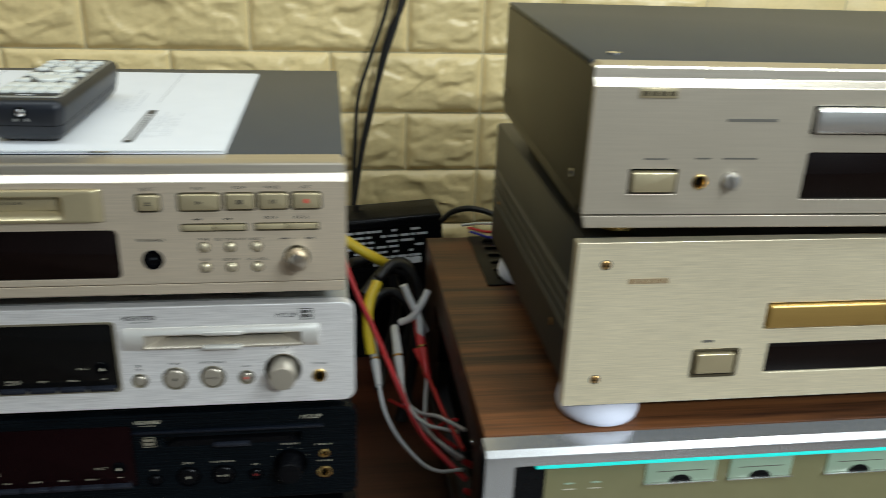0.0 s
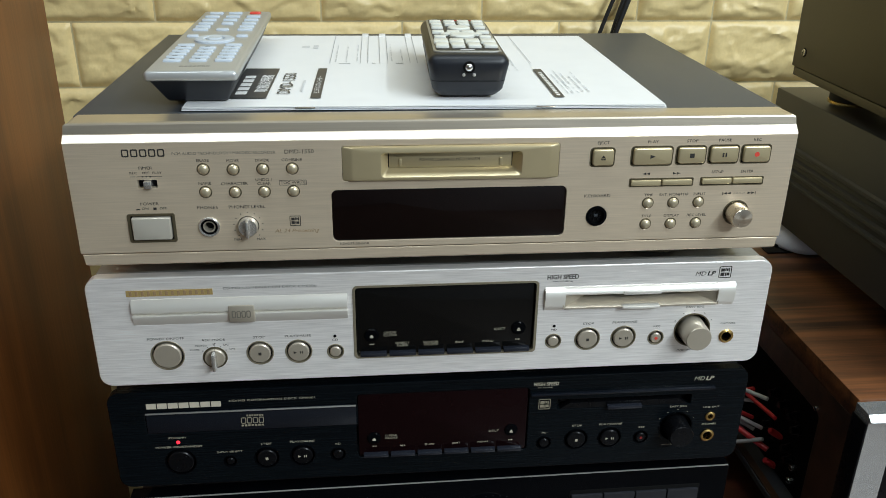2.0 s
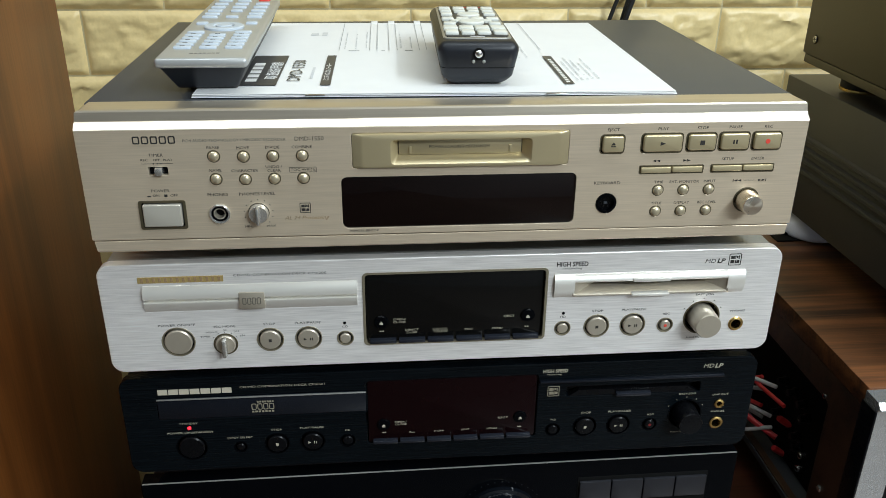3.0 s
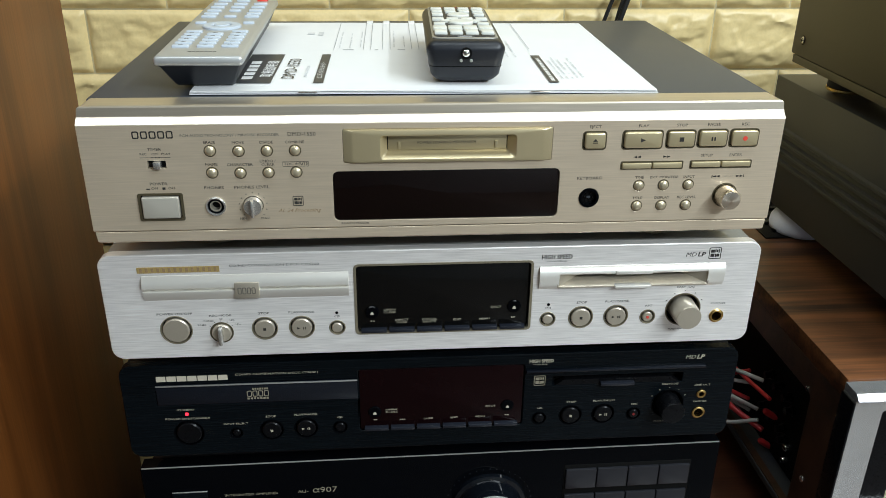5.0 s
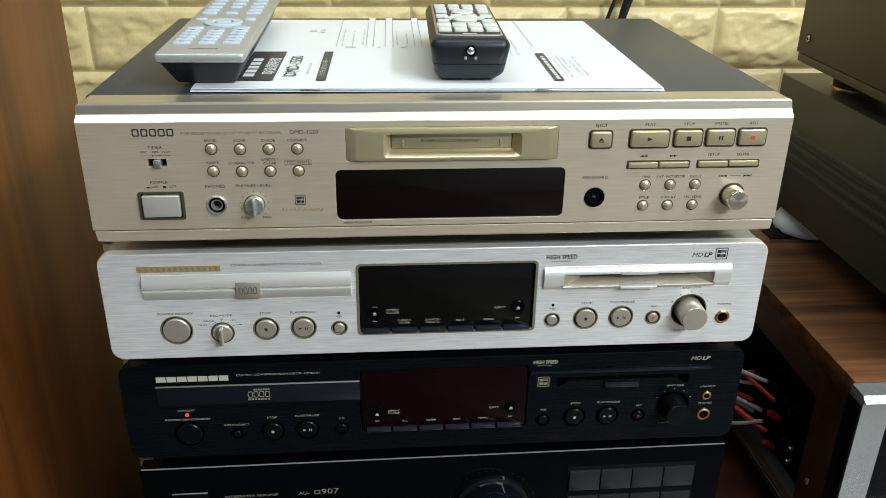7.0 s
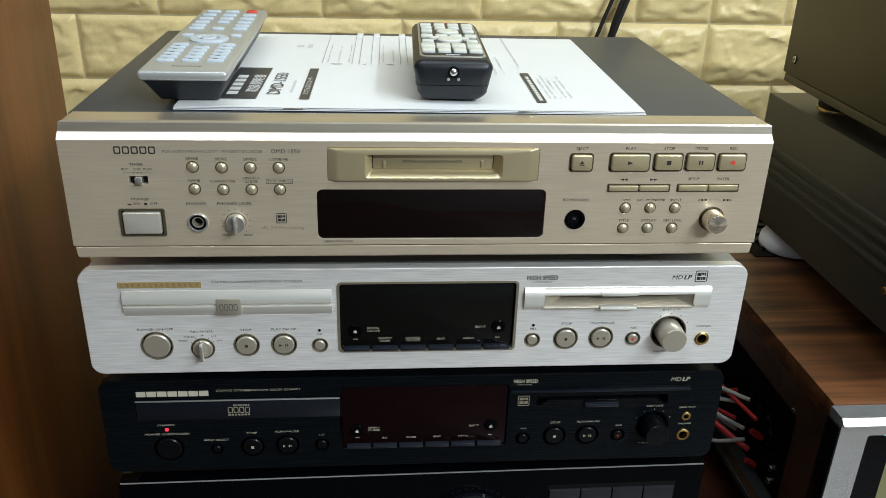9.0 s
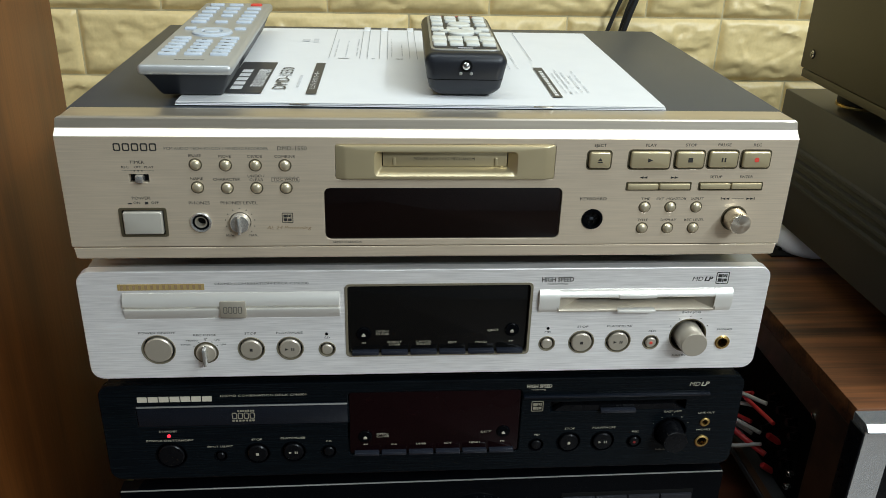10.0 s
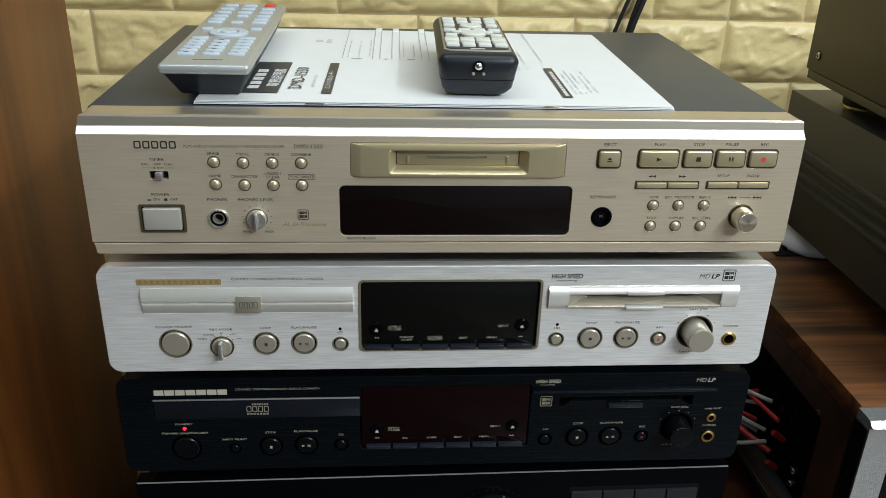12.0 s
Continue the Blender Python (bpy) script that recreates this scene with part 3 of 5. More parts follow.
    # headphones jack
    k = part("headphone_jack", lathe([(6.3, 0.3), (6.3, -0.8), (5.8, -1.3), (5.1, -1.2), (4.7, 0.2), (4.6, 5)], 32), SATIN, T, (-140.5, 0, 24))
    part("jack_sleeve", ring(circ(4.75), circ(3.75), -0.4, 5), BLACK_GLOSS, k)
    part("jack_contact", ring(circ(3.7), circ(2.8), 0.2, 5), SILVER_BTN, k)
    part("jack_bore", lathe([(0, 4.6), (3.4, 4.6), (3.4, 4.9)], 20), HOLE, k)
    text("PHONES", 1.9, -140.5, 36.2, T, INK, 0, 1.2)
    # level knob
    k = part("level_knob", lathe([(5.9, 4), (5.9, -3), (5.3, -4), (0, -4.1)], 36), SATIN, T, (-117.5, 0, 24))
    part("knob_pointer", box(2.0, 5.5, 10.8, 0.7, (0, -5.0, 0)), SATIN, k)
    part("knob_line", box(0.5, 0.3, 4.5, 0, (0, -7.8, 2.8)), LID_SILVER, k)
    for d in range(11):
        a = radians(225 - 27 * d)
        mark(circ(0.35, -117.5 + 8.6 * math.cos(a), 24 + 8.6 * math.sin(a), 8), T, INK, 0, "scale_dot", 0.06)
    text("PHONES LEVEL", 1.9, -117.5, 36.2, T, INK, 0, 1.2)
    text("MIN", 1.5, -124.3, 15.3, T, INK, 0, 1.2)
    text("MAX", 1.5, -110.6, 15.3, T, INK, 0, 1.2)
    # power key
    k = part("power_button", prism(rr(22.4, 14.0, 0.8, 0, 0, 2), -2.6, 4, 0.8, 3), SOFT_SILVER, T, (-173.5, 0, 24.2))
    part("button_frame", ring(rr(27.4, 18.2, 1.2, 0, 0, 3), rr(24.2, 15.6, 0.9, 0, 0, 3), -0.7, 1.2), CHAMPAGNE_DARK, k)
    text("POWER", 1.8, -173.5, 39.3, T, INK, 0, 1.2)
    text("ON", 1.5, -176.2, 36.4, T, INK, 0, 1.2)
    text("OFF", 1.5, -165.8, 36.4, T, INK, 0, 1.2)
    mark(rect(-180.2, 36.0, 2.2, 0.7), T, INK)
    mark(rect(-170.6, 36.3, 1.8, 1.5), T, INK)
    # timer switch
    k = part("timer_switch", box(4.4, 5.5, 4.4, 0.5, (-172.6, 0, 51.6)), SATIN, T)
    part("switch_floor", box(10.8, 0.8, 4.8, 0, (-173, 3.2, 51.6)), BLACK_PL, k)
    text("TIMER", 1.8, -173.3, 61.3, T, INK, 0, 1.2)
    for w, x in (("REC", -180.2), ("OFF", -173.2), ("PLAY", -166.8)):
        text(w, 1.4, x, 58.4, T, INK, 0, 1.2)
    mark(rect(-173.3, 56.2, 18, 0.22), T, INK, 0, "scale_line", 0.06)
    for x in (-175.2, -173.0, -170.9):
        mark(circ(0.45, x, 56.2, 8), T, INK, 0, "scale_dot", 0.08)
    # marks and writing
    frames(-185.8, -160.8, 70.4, 4.6, 5, T, INK, 0.75)
    text("PCM AUDIO TECHNOLOGY / MINIDISC RECORDER", 1.7, -157.4, 69.6, T, INK_GREY, 0, 1.06, "LEFT")
    text("DMD-1550", 2.5, -93.6, 69.8, T, INK, 0, 1.05, "LEFT")
    disc_logo(-89.6, 26.6, 6.6, T, INK)
    text("AL 24 Processing", 2.3, -89.2, 20.2, T, INK_BROWN, 0, 1.15, shear=0.35)
    text("REMOTE SENSOR", 1.4, -54.5, 10.6, T, INK, 0, 1.15)
    return T


gold_recorder()


# ---- silver and black combination decks ----
def combi_deck(name, place, label, black):
    T = thing(name, place, label, "combination deck")
    FACE = BLACK_AL if black else SILVER
    BTN = BLACK_PL if black else SILVER_BTN
    PRINT = INK_BLACKDECK if black else INK
    dz = 6.0 if black else 0.0
    sx = 1.006 if black else 1.0
    W, H = 444.6 * sx, 78.0
    z0 = 0.2 + (5.5 if black else 0)
    big = [(-118.5, 21.5), (-93.5, 21.6), (99.8, 23.0), (124.8, 23.2)]
    tiny = [(-69.5, 20.5), (76.4, 22.2)]
    if black:
        big = [(-121.0, 26.0), (-96.0, 26.6), (100.6, 29.0), (125.5, 29.2)]
        tiny = [(-71.2, 26.0), (77.0, 27.2)]
    pw = (-180.3, 26.0) if black else (-177.5, 22.0)
    rec = (149.0, 28.2) if black else (147.6, 22.0)
    jog = (174.5, 36.0) if black else (172.6, 27.0)
    ph = (199.5, 27.2) if black else (197.5, 21.3)
    mode = (-146.5, 24.4) if black else (-147.5, 19.3)
    holes = [circ(8.3, *p) for p in big] + [circ(5.0, *p, 22) for p in tiny] + [circ(10.2, *pw), circ(5.0, *rec, 22), circ(12.2, *jog, 36), circ(4.4, *ph, 22)]
    holes.append(circ(4.0 if black else 7.3, *mode, 26))
    holes.append(rr(121, 53, 2.5, 3.6, 41.2 + (7 if black else 0), 4))
    if black:
        holes.append(rr(143, 17.4, 0.8, -128.5, 59.0, 2))
        holes.append(circ(2.6, 199.5, 44, 18))
        holes.append(rr(98, 8, 0.6, 134, 59.5, 2))
    else:
        holes.append(rr(134, 17.6, 0.6, -128, 54, 2))
        holes.append(rr(128.8, 16, 0.6, 133.2, 54.5, 2))
    part("front_panel", plate(rr(W, H, 8.5, 0, z0 + H / 2, 7), holes, 0, 8, 0.7, FACE), FACE, T)
    part("panel_back", box(W - 14, 2, H - 8, 0, (0, 10.2, z0 + H / 2)), HOLE, T)
    part("cover", box(W - 8, 310, H - 6, 1.2, (0, 9 + 157, z0 + H / 2 + 1)), BLACK_CHASSIS if black else LID_SILVER, T, label="black steel cover" if black else "silver-grey steel cover")
    bottom = z0
    for x in (-160, 160):
        for y in (40, 270):
            foot(T, x, y, bottom + 4, 15.0 + 0.5, 18, RUBBER)
    # disc tray
    if not black:
        tray = part("disc_tray", along_x([(6, 45.6), (-0.2, 45.0), (-0.9, 46.6), (-1.7, 48.8), (-2.3, 51.0), (-2.3, 51.9), (-1.9, 52.3), (0.4, 52.7), (0.4, 53.3), (-1.9, 53.7), (-2.9, 55.0), (-2.9, 57.0), (-2.4, 59.4), (-1.5, 61.4), (-0.3, 63.0), (6, 62.4)], -195.4, -60.6), PEARL, T)
        part("tray_badge", box(16.4, 3.0, 12, 0.8, (-127.6, -2.0, 52.3)), SILVER_BTN, tray)
        frames(-133.8, -121.6, 52.3, 5.0, 4, tray, INK_GREY, 0.55, -3.5, 0.14, "format_mark")
    else:
        tray = part("disc_tray", box(142, 4, 16.4, 0.6, (-128.5, 1.2, 59)), TRAY_BLACK, T)
        # silver strip standing in for the reflection on the tray's top edge
        part("tray_edge_glint", box(142, 1.2, 0.9, 0.2, (-128.5, -0.9, 66.9)), LID_SILVER, tray)
        frames(-136.6, -120.6, 58.6, 5.0, 4, tray, INK_DIM, 0.55, -0.9, 0.14, "format_mark")
        for z in (54.6, 62.6):
            bars(-132.6 if z > 60 else -136.6, -120.8, z, 1.3, 7, tray, INK_DIM, -0.8, 0.3, "format_mark")
    # display
    dzc = 41.2 + (7 if black else 0)
    if black:
        d = part("display_window", prism(rr(120, 52, 2.2, 3.6, dzc, 4), 1.0, 5.0, 0.4), SMOKE_RED, T, label="dark wine-red display window")
    else:
        d = part("display_window", prism(rr(117.5, 50.5, 2.0, 3.6, dzc, 4), 2.0, 5.0, 0.4), SMOKE_GREY, T, label="dark smoked display window")
        part("display_frame", ring(rr(121.6, 53.6, 3.0, 3.6, dzc, 4), rr(118.4, 51.0, 2.2, 3.6, dzc, 4), -0.4, 3), KEY_RIM, T)
    dy = 1.0 if black else 2.0
    for (x, z) in ((-45.6, dzc - 10.5), (52.5, dzc - 8.8)):
        k = part("round_key", lathe([(4.8, 2), (4.8, -0.6), (4.2, -1.4), (0, -1.6)], 26), BLACK_GLOSS, d, (x, dy, z))
        eject(0, -0.2, 2.4, k, INK_PALE, -1.6)
    text("OPEN/\nCLOSE", 1.5, -37.8, dzc - 10.2, d, INK_BLACKDECK, dy, 1.4, "LEFT")
    text("EJECT", 1.5, 40.0, dzc - 9.2, d, INK_BLACKDECK, dy, 1.4)
    words = ["", "ALL", "DUBB", "EDIT", "MENU", ""] if black else ["", "DIRECT\nDUBB", "CANCEL\nDELETE", "EDIT", "MENU", ""]
    for i in range(6):
        x = -44.5 + 19.2 * i
        part("soft_key", box(17.6, 5.0, 2.6, 0.5, (x, dy - 1.2, dzc - 24.0)), SOFT_KEY, d)
        if words[i]:
            text(words[i], 1.4, x, dzc - 18.3, d, INK_BLACKDECK, dy, 1.4)
    for x, way in ((-45.6, -1), (52.5, 1)):
        for s in (-0.8, 0.8):
            mark(tri(x + s, dzc - 17.6, 1.5, 1.0, way), d, INK_BLACKDECK, dy)
    # minidisc slot
    if not black:
        m = part("minidisc_slot", along_x([(8, 46.6), (0.5, 46.4), (-1.4, 46.7), (-2.2, 47.4), (-2.2, 48.2), (-1.6, 48.6), (6.5, 52.6), (8, 52.6)], 82, 186), SILVER_BTN, T)
        part("slot_top", along_x([(8, 56.4), (0, 56.8), (-2.0, 57.4), (-2.5, 58.4), (-2.1, 60.6), (-0.6, 62.3), (0, 62.6), (8, 62.6)], 82, 186), PEARL, m)
        for x0, x1 in ((68.6, 82.02), (185.98, 197.8)):
            part("slot_end", along_x([(8, 46.2), (-0.2, 46.0), (-1.2, 47.6), (-2.1, 49.8), (-2.8, 53.0), (-3.0, 56.0), (-2.5, 59.4), (-1.4, 61.6), (-0.2, 62.9), (8, 62.6)], x0, x1), PEARL, m)
        part("slot_lip", box(25.5, 5, 2.2, 0.7, (133.4, -2.6, 48.2)), PEARL, m)
        part("slot_notch", box(25.5, 4, 2.6, 0.5, (133.8, -1.4, 58.4)), PEARL, m)
        for s in (-1, 1):
            bm = bmesh.new()
            low = [bm.verts.new((134 + s * x, y, 47.6)) for x, y in ((53, -2.3), (53, 7), (37, 7))]
            up = [bm.verts.new((134 + s * x, y, 57.2)) for x, y in ((53, -2.3), (53, 7), (37, 7))]
            bm.faces.new(low)
            bm.faces.new(up)
            for q in range(3):
                bm.faces.new((low[q], low[(q + 1) % 3], up[(q + 1) % 3], up[q]))
            part("slot_ramp", bm, SILVER_BTN, m)
        part("shutter", box(78, 1, 5.0, 0, (134, 7.6, 54.6)), BLACK_PL, m)
        disc_logo(189.6, 70.2, 8.6, T, INK)
    else:
        m = part("minidisc_slot", box(134, 3.2, 2.0, 0.6, (132, -1.2, 69.6)), TRAY_BLACK, T)
        part("slot_lip", box(25.5, 4, 2.8, 0.6, (133.4, -1.6, 57.2)), SOFT_KEY, m)
        part("slot_ramp", prism([(-49, -3.4), (49, -3.4), (40, 2.8), (-40, 2.8)], 0.6, 5), BLACK_PL, m, (134, 0, 57.4))
        part("shutter", box(90, 1, 6, 0, (134, 7.2, 61)), HOLE, m)
        disc_logo(75.5, 60.6, 8.6, T, INK_DIM)
    # keys
    def round_key(name, p, r, h=1.4):
        k = part(name, lathe([(r, 8), (r, -h + 0.7), (r - 0.7, -h), (0, -h - 0.15)], 32), BTN, T, (p[0], 0, p[1]))
        part("key_ring", lathe([(r + 2.0, 0.2), (r + 1.9, -0.3), (r + 1.5, -0.4), (r + 1.0, 0.3), (r + 0.8, 2.0), (r + 0.8, 4)], 32), BLACK_GLOSS if black else KEY_RIM, k)
        return k
    for i, p in enumerate(big):
        k = round_key("transport_key", p, 6.9)
        if i % 2 == 0:
            mark(rect(0, 0, 1.9, 2.0), k, PRINT, -1.5)
            text("STOP", 1.6, p[0], p[1] + 11.6, T, PRINT, 0, 1.4)
        else:
            mark(tri(-2.2, 0, 2.0, 1.8), k, PRINT, -1.5)
            mark(rect(1.2, 0, 0.6, 1.9), k, PRINT, -1.5)
            mark(rect(2.5, 0, 0.6, 1.9), k, PRINT, -1.5)
            text("PLAY/PAUSE", 1.6, p[0], p[1] + 11.6, T, PRINT, 0, 1.4)
    for w, p in zip(("CD", "MD"), tiny):
        round_key("source_key", p, 3.7, 1.0)
        text(w, 1.4, p[0], p[1] + 8.7, T, PRINT, 0, 1.4)
        if not black:
            part("indicator", lathe([(1.0, 0.1), (1.0, -0.3), (0, -0.5)], 14), BLACK_GLOSS, T, (p[0], 0, p[1] + 11.6))
    round_key("power_button", pw, 8.9)
    text("POWER ON/STANDBY" if black else "POWER ON/OFF", 1.6, pw[0], pw[1] + 12.3, T, PRINT, 0, 1.4)
    k = round_key("record_key", rec, 3.7, 1.0)
    mark(circ(1.1, 0, 0, 12), k, DIM_RED if black else RED_INK, -1.1)
    text("REC", 1.4, rec[0], rec[1] + 8.6, T, PRINT, 0, 1.4)
    # jog
    j = part("jog_knob", lathe([(9.4, 8), (9.4, 0), (9.1, -8), (8.9, -12.6), (8.4, -13.4), (0, -13.7)], 48), BTN, T, (jog[0], 0, jog[1]))
    part("knob_collar", ring(circ(12.7, 0, 0, 36), circ(11.9, 0, 0, 36), -0.25, 6), BLACK_GLOSS if black else CHAMPAGNE_DARK, j)
    for d_ in range(5):
        a = radians(30 + 30 * d_)
        mark(circ(0.4, jog[0] + 14.6 * math.cos(a), jog[1] + 14.6 * math.sin(a), 8), T, PRINT, 0, "scale_dot", 0.06)
    text("EASY JOG", 1.5, jog[0], jog[1] + 17.6, T, PRINT, 0, 1.4)
    text("PUSH ENTER", 1.2, jog[0] - 2, jog[1] - 15.8, T, PRINT, 0, 1.4)
    # sockets
    spots = [(ph, 4.2, "PHONES")] + ([((199.5, 44.0), 2.8, "LINE OUT")] if black else [])
    for p, r, w in spots:
        k = part("socket", lathe([(r + 0.9, 0.3), (r + 0.9, -0.7), (r + 0.2, -1.1), (r - 0.8, -0.9), (r - 1.0, 6)], 28), GOLD, T, (p[0], 0, p[1]))
        part("socket_bore", lathe([(0, 5.5), (r, 5.5), (r, 6)], 20), HOLE, k)
        text(w, 1.4, p[0], p[1] + r * 1.4 + 3.9, T, PRINT, 0, 1.4)
    # selector
    if not black:
        k = part("mode_knob", lathe([(6.6, 8), (6.6, -1.2), (5.9, -2.0), (0, -2.1)], 32), BTN, T, (mode[0], 0, mode[1]))
        part("knob_pointer", box(2.6, 7, 12.5, 0.8, (0, -4.6, 0)), SATIN, k)
        # this ring's dark colour stands for the recess shadow round the knob
        part("key_ring", ring(circ(7.9), circ(7.0), -0.35, 1.2), CHAMPAGNE_DARK, k)
        text("REC MODE", 1.5, -147.5, 32.3, T, INK, 0, 1.4)
        for w, x, z in (("MONO", -155.8, 28.3), ("SP", -147.3, 29.4), ("LP2", -139.9, 28.4), ("LP4", -136.2, 25.2), ("TIMER", -160.2, 25.2)):
            text(w, 1.2, x, z, T, INK, 0, 1.35)
        for a in (35, 62, 90, 118, 146):
            mark(circ(0.35, mode[0] + 8.9 * math.cos(radians(a)), mode[1] + 8.9 * math.sin(radians(a)), 8), T, INK, 0, "scale_dot", 0.06)
    else:
        round_key("input_key", mode, 2.8, 0.8)
        text("INPUT SELECT", 1.4, mode[0], mode[1] + 7.9, T, PRINT, 0, 1.4)
        part("standby_light", lathe([(1.3, 0.1), (1.3, -0.5), (0, -0.9)], 16), LED_RED, T, (-180.4, 0, 42.4), label="glowing red standby light")
        text("STANDBY", 1.4, -180.6, 46.0, T, PRINT, 0, 1.4)
    # writing
    if black:
        bars(-198.6, -148.4, 72.6, 4.2, 7, T, INK_PALE, 0, 0.1)
        text("CD/MD COMBINATION DECK CM6001", 1.6, -143.4, 74.4, T, PRINT, 0, 1.5, "LEFT")
        text("HIGH SPEED", 2.7, 76.0, 77.3, T, PRINT, 0, 0.86, bold=0.11)
        text("recording", 1.1, 75.2, 74.6, T, PRINT, 0, 1.7)
        text("MD", 3.3, 187.0, 76.6, T, PRINT, 0, 1.12, shear=0.2)
        text("LP", 3.3, 194.4, 76.6, T, PRINT, 0, 1.2, bold=0.14, shear=0.2)
    else:
        bars(-197.6, -144.6, 67.4, 4.2, 1, T, GOLD_BAR, 0, 0.0)
        bars(-196.8, -145.4, 67.4, 2.8, 14, T, INK_BROWN, -0.2, 0.55)
        text("CD/MD COMBINATION DECK CM6200", 1.6, -138.4, 69.2, T, PRINT, 0, 1.5, "LEFT")
        text("HIGH SPEED", 3.2, 80.0, 70.0, T, PRINT, 0, 0.86, bold=0.13)
        text("recording", 1.2, 80.0, 67.0, T, PRINT, 0, 2.0)
        text("MD", 3.1, 172.8, 69.4, T, PRINT, 0, 1.12, shear=0.2)
        text("LP", 3.1, 180.0, 69.4, T, PRINT, 0, 1.2, bold=0.14, shear=0.2)
    return T


combi_deck("combination_deck", (-0.2005, 0.540, 0.669), "brushed silver CD and minidisc deck on a black deck", False)
combi_deck("combination_deck", (-0.2005, 0.547, 0.575), "black CD and minidisc deck with gold lettering on an amplifier", True)


# ---- black amplifier at the bottom of the stack ----
def amplifier():
    T = thing("amplifier", (-0.1985, 0.549, 0.408), "glossy black integrated amplifier under the stacked decks", "amplifier", turn=(0, 0, 0.6))
    part("front_panel", prism(rr(444, 144, 1.2, 0, 90, 2), 0, 12, 0.9, 3), BLACK_GLOSS, T)
    # thin silver strip that draws the highlight along the black panel's top edge
    part("panel_edge_highlight", box(442, 1.4, 0.6, 0.15, (0, 0.6, 161.7)), LID_SILVER, T)
    part("cover", box(436, 380, 138, 3.0, (0, 12.5 + 190, 89)), BLACK_CHASSIS, T)
    for x in (-170, 170):
        for y in (50, 340):
            foot(T, x, y, 20.5, 20.5, 24, RUBBER, LID_SILVER)
    k = part("volume_knob", lathe([(29.5, 0), (29, -3), (26, -4), (25.2, -22), (24, -24.5), (0, -25)], 56), AMP_KNOB, T, (40, 0, 112))
    part("knob_line", box(1.2, 0.5, 12, 0, (0, -25.1, 15)), INK_PALE, k)
    part("knob_edge", lathe([(25.5, -20.6), (25.7, -21.2), (25.4, -22.4), (25.0, -22.6)], 56), LID_SILVER, k)
    for d in range(31):
        a = radians(225 - 9 * d)
        mark(circ(0.45, 40 + 34 * math.cos(a), 112 + 34 * math.sin(a), 8), T, AMP_KEY, 0, "scale_dot", 0.1)
    for row, z in enumerate((133.6, 108.8)):
        for i in range(4):
            part("selector_key", prism(rr(24.2, 18.5, 0.6, 0, 0, 2), -2.4, 1, 0.6), AMP_KEY, T, (112 + 25.0 * i, 0, z), label="grey-black selector key")
    part("selector_bay", box(102, 0.6, 46, 0.2, (149.5, -0.1, 123.3)), HOLE, T)
    part("power_key", prism(rr(26, 8, 0.6, 0, 0, 2), -2.2, 1, 0.5), BLACK_AL, T, (-188, 0, 135))
    part("key_edge", box(26, 0.8, 0.8, 0.2, (-188, -1.6, 139.4)), LID_SILVER, T)
    bars(-197, -178, 126.5, 3.4, 6, T, INK_PALE, 0, 0.2)
    text("INTEGRATED AMPLIFIER", 2.1, -143, 133.2, T, INK_DIM, 0, 1.25)
    text("AU-", 2.8, -104, 133.3, T, INK_DIM, 0, 1.2)
    text("\u03b1907", 5.0, -87.5, 134.0, T, INK_DIM, 0, 1.25)
    return T


amplifier()


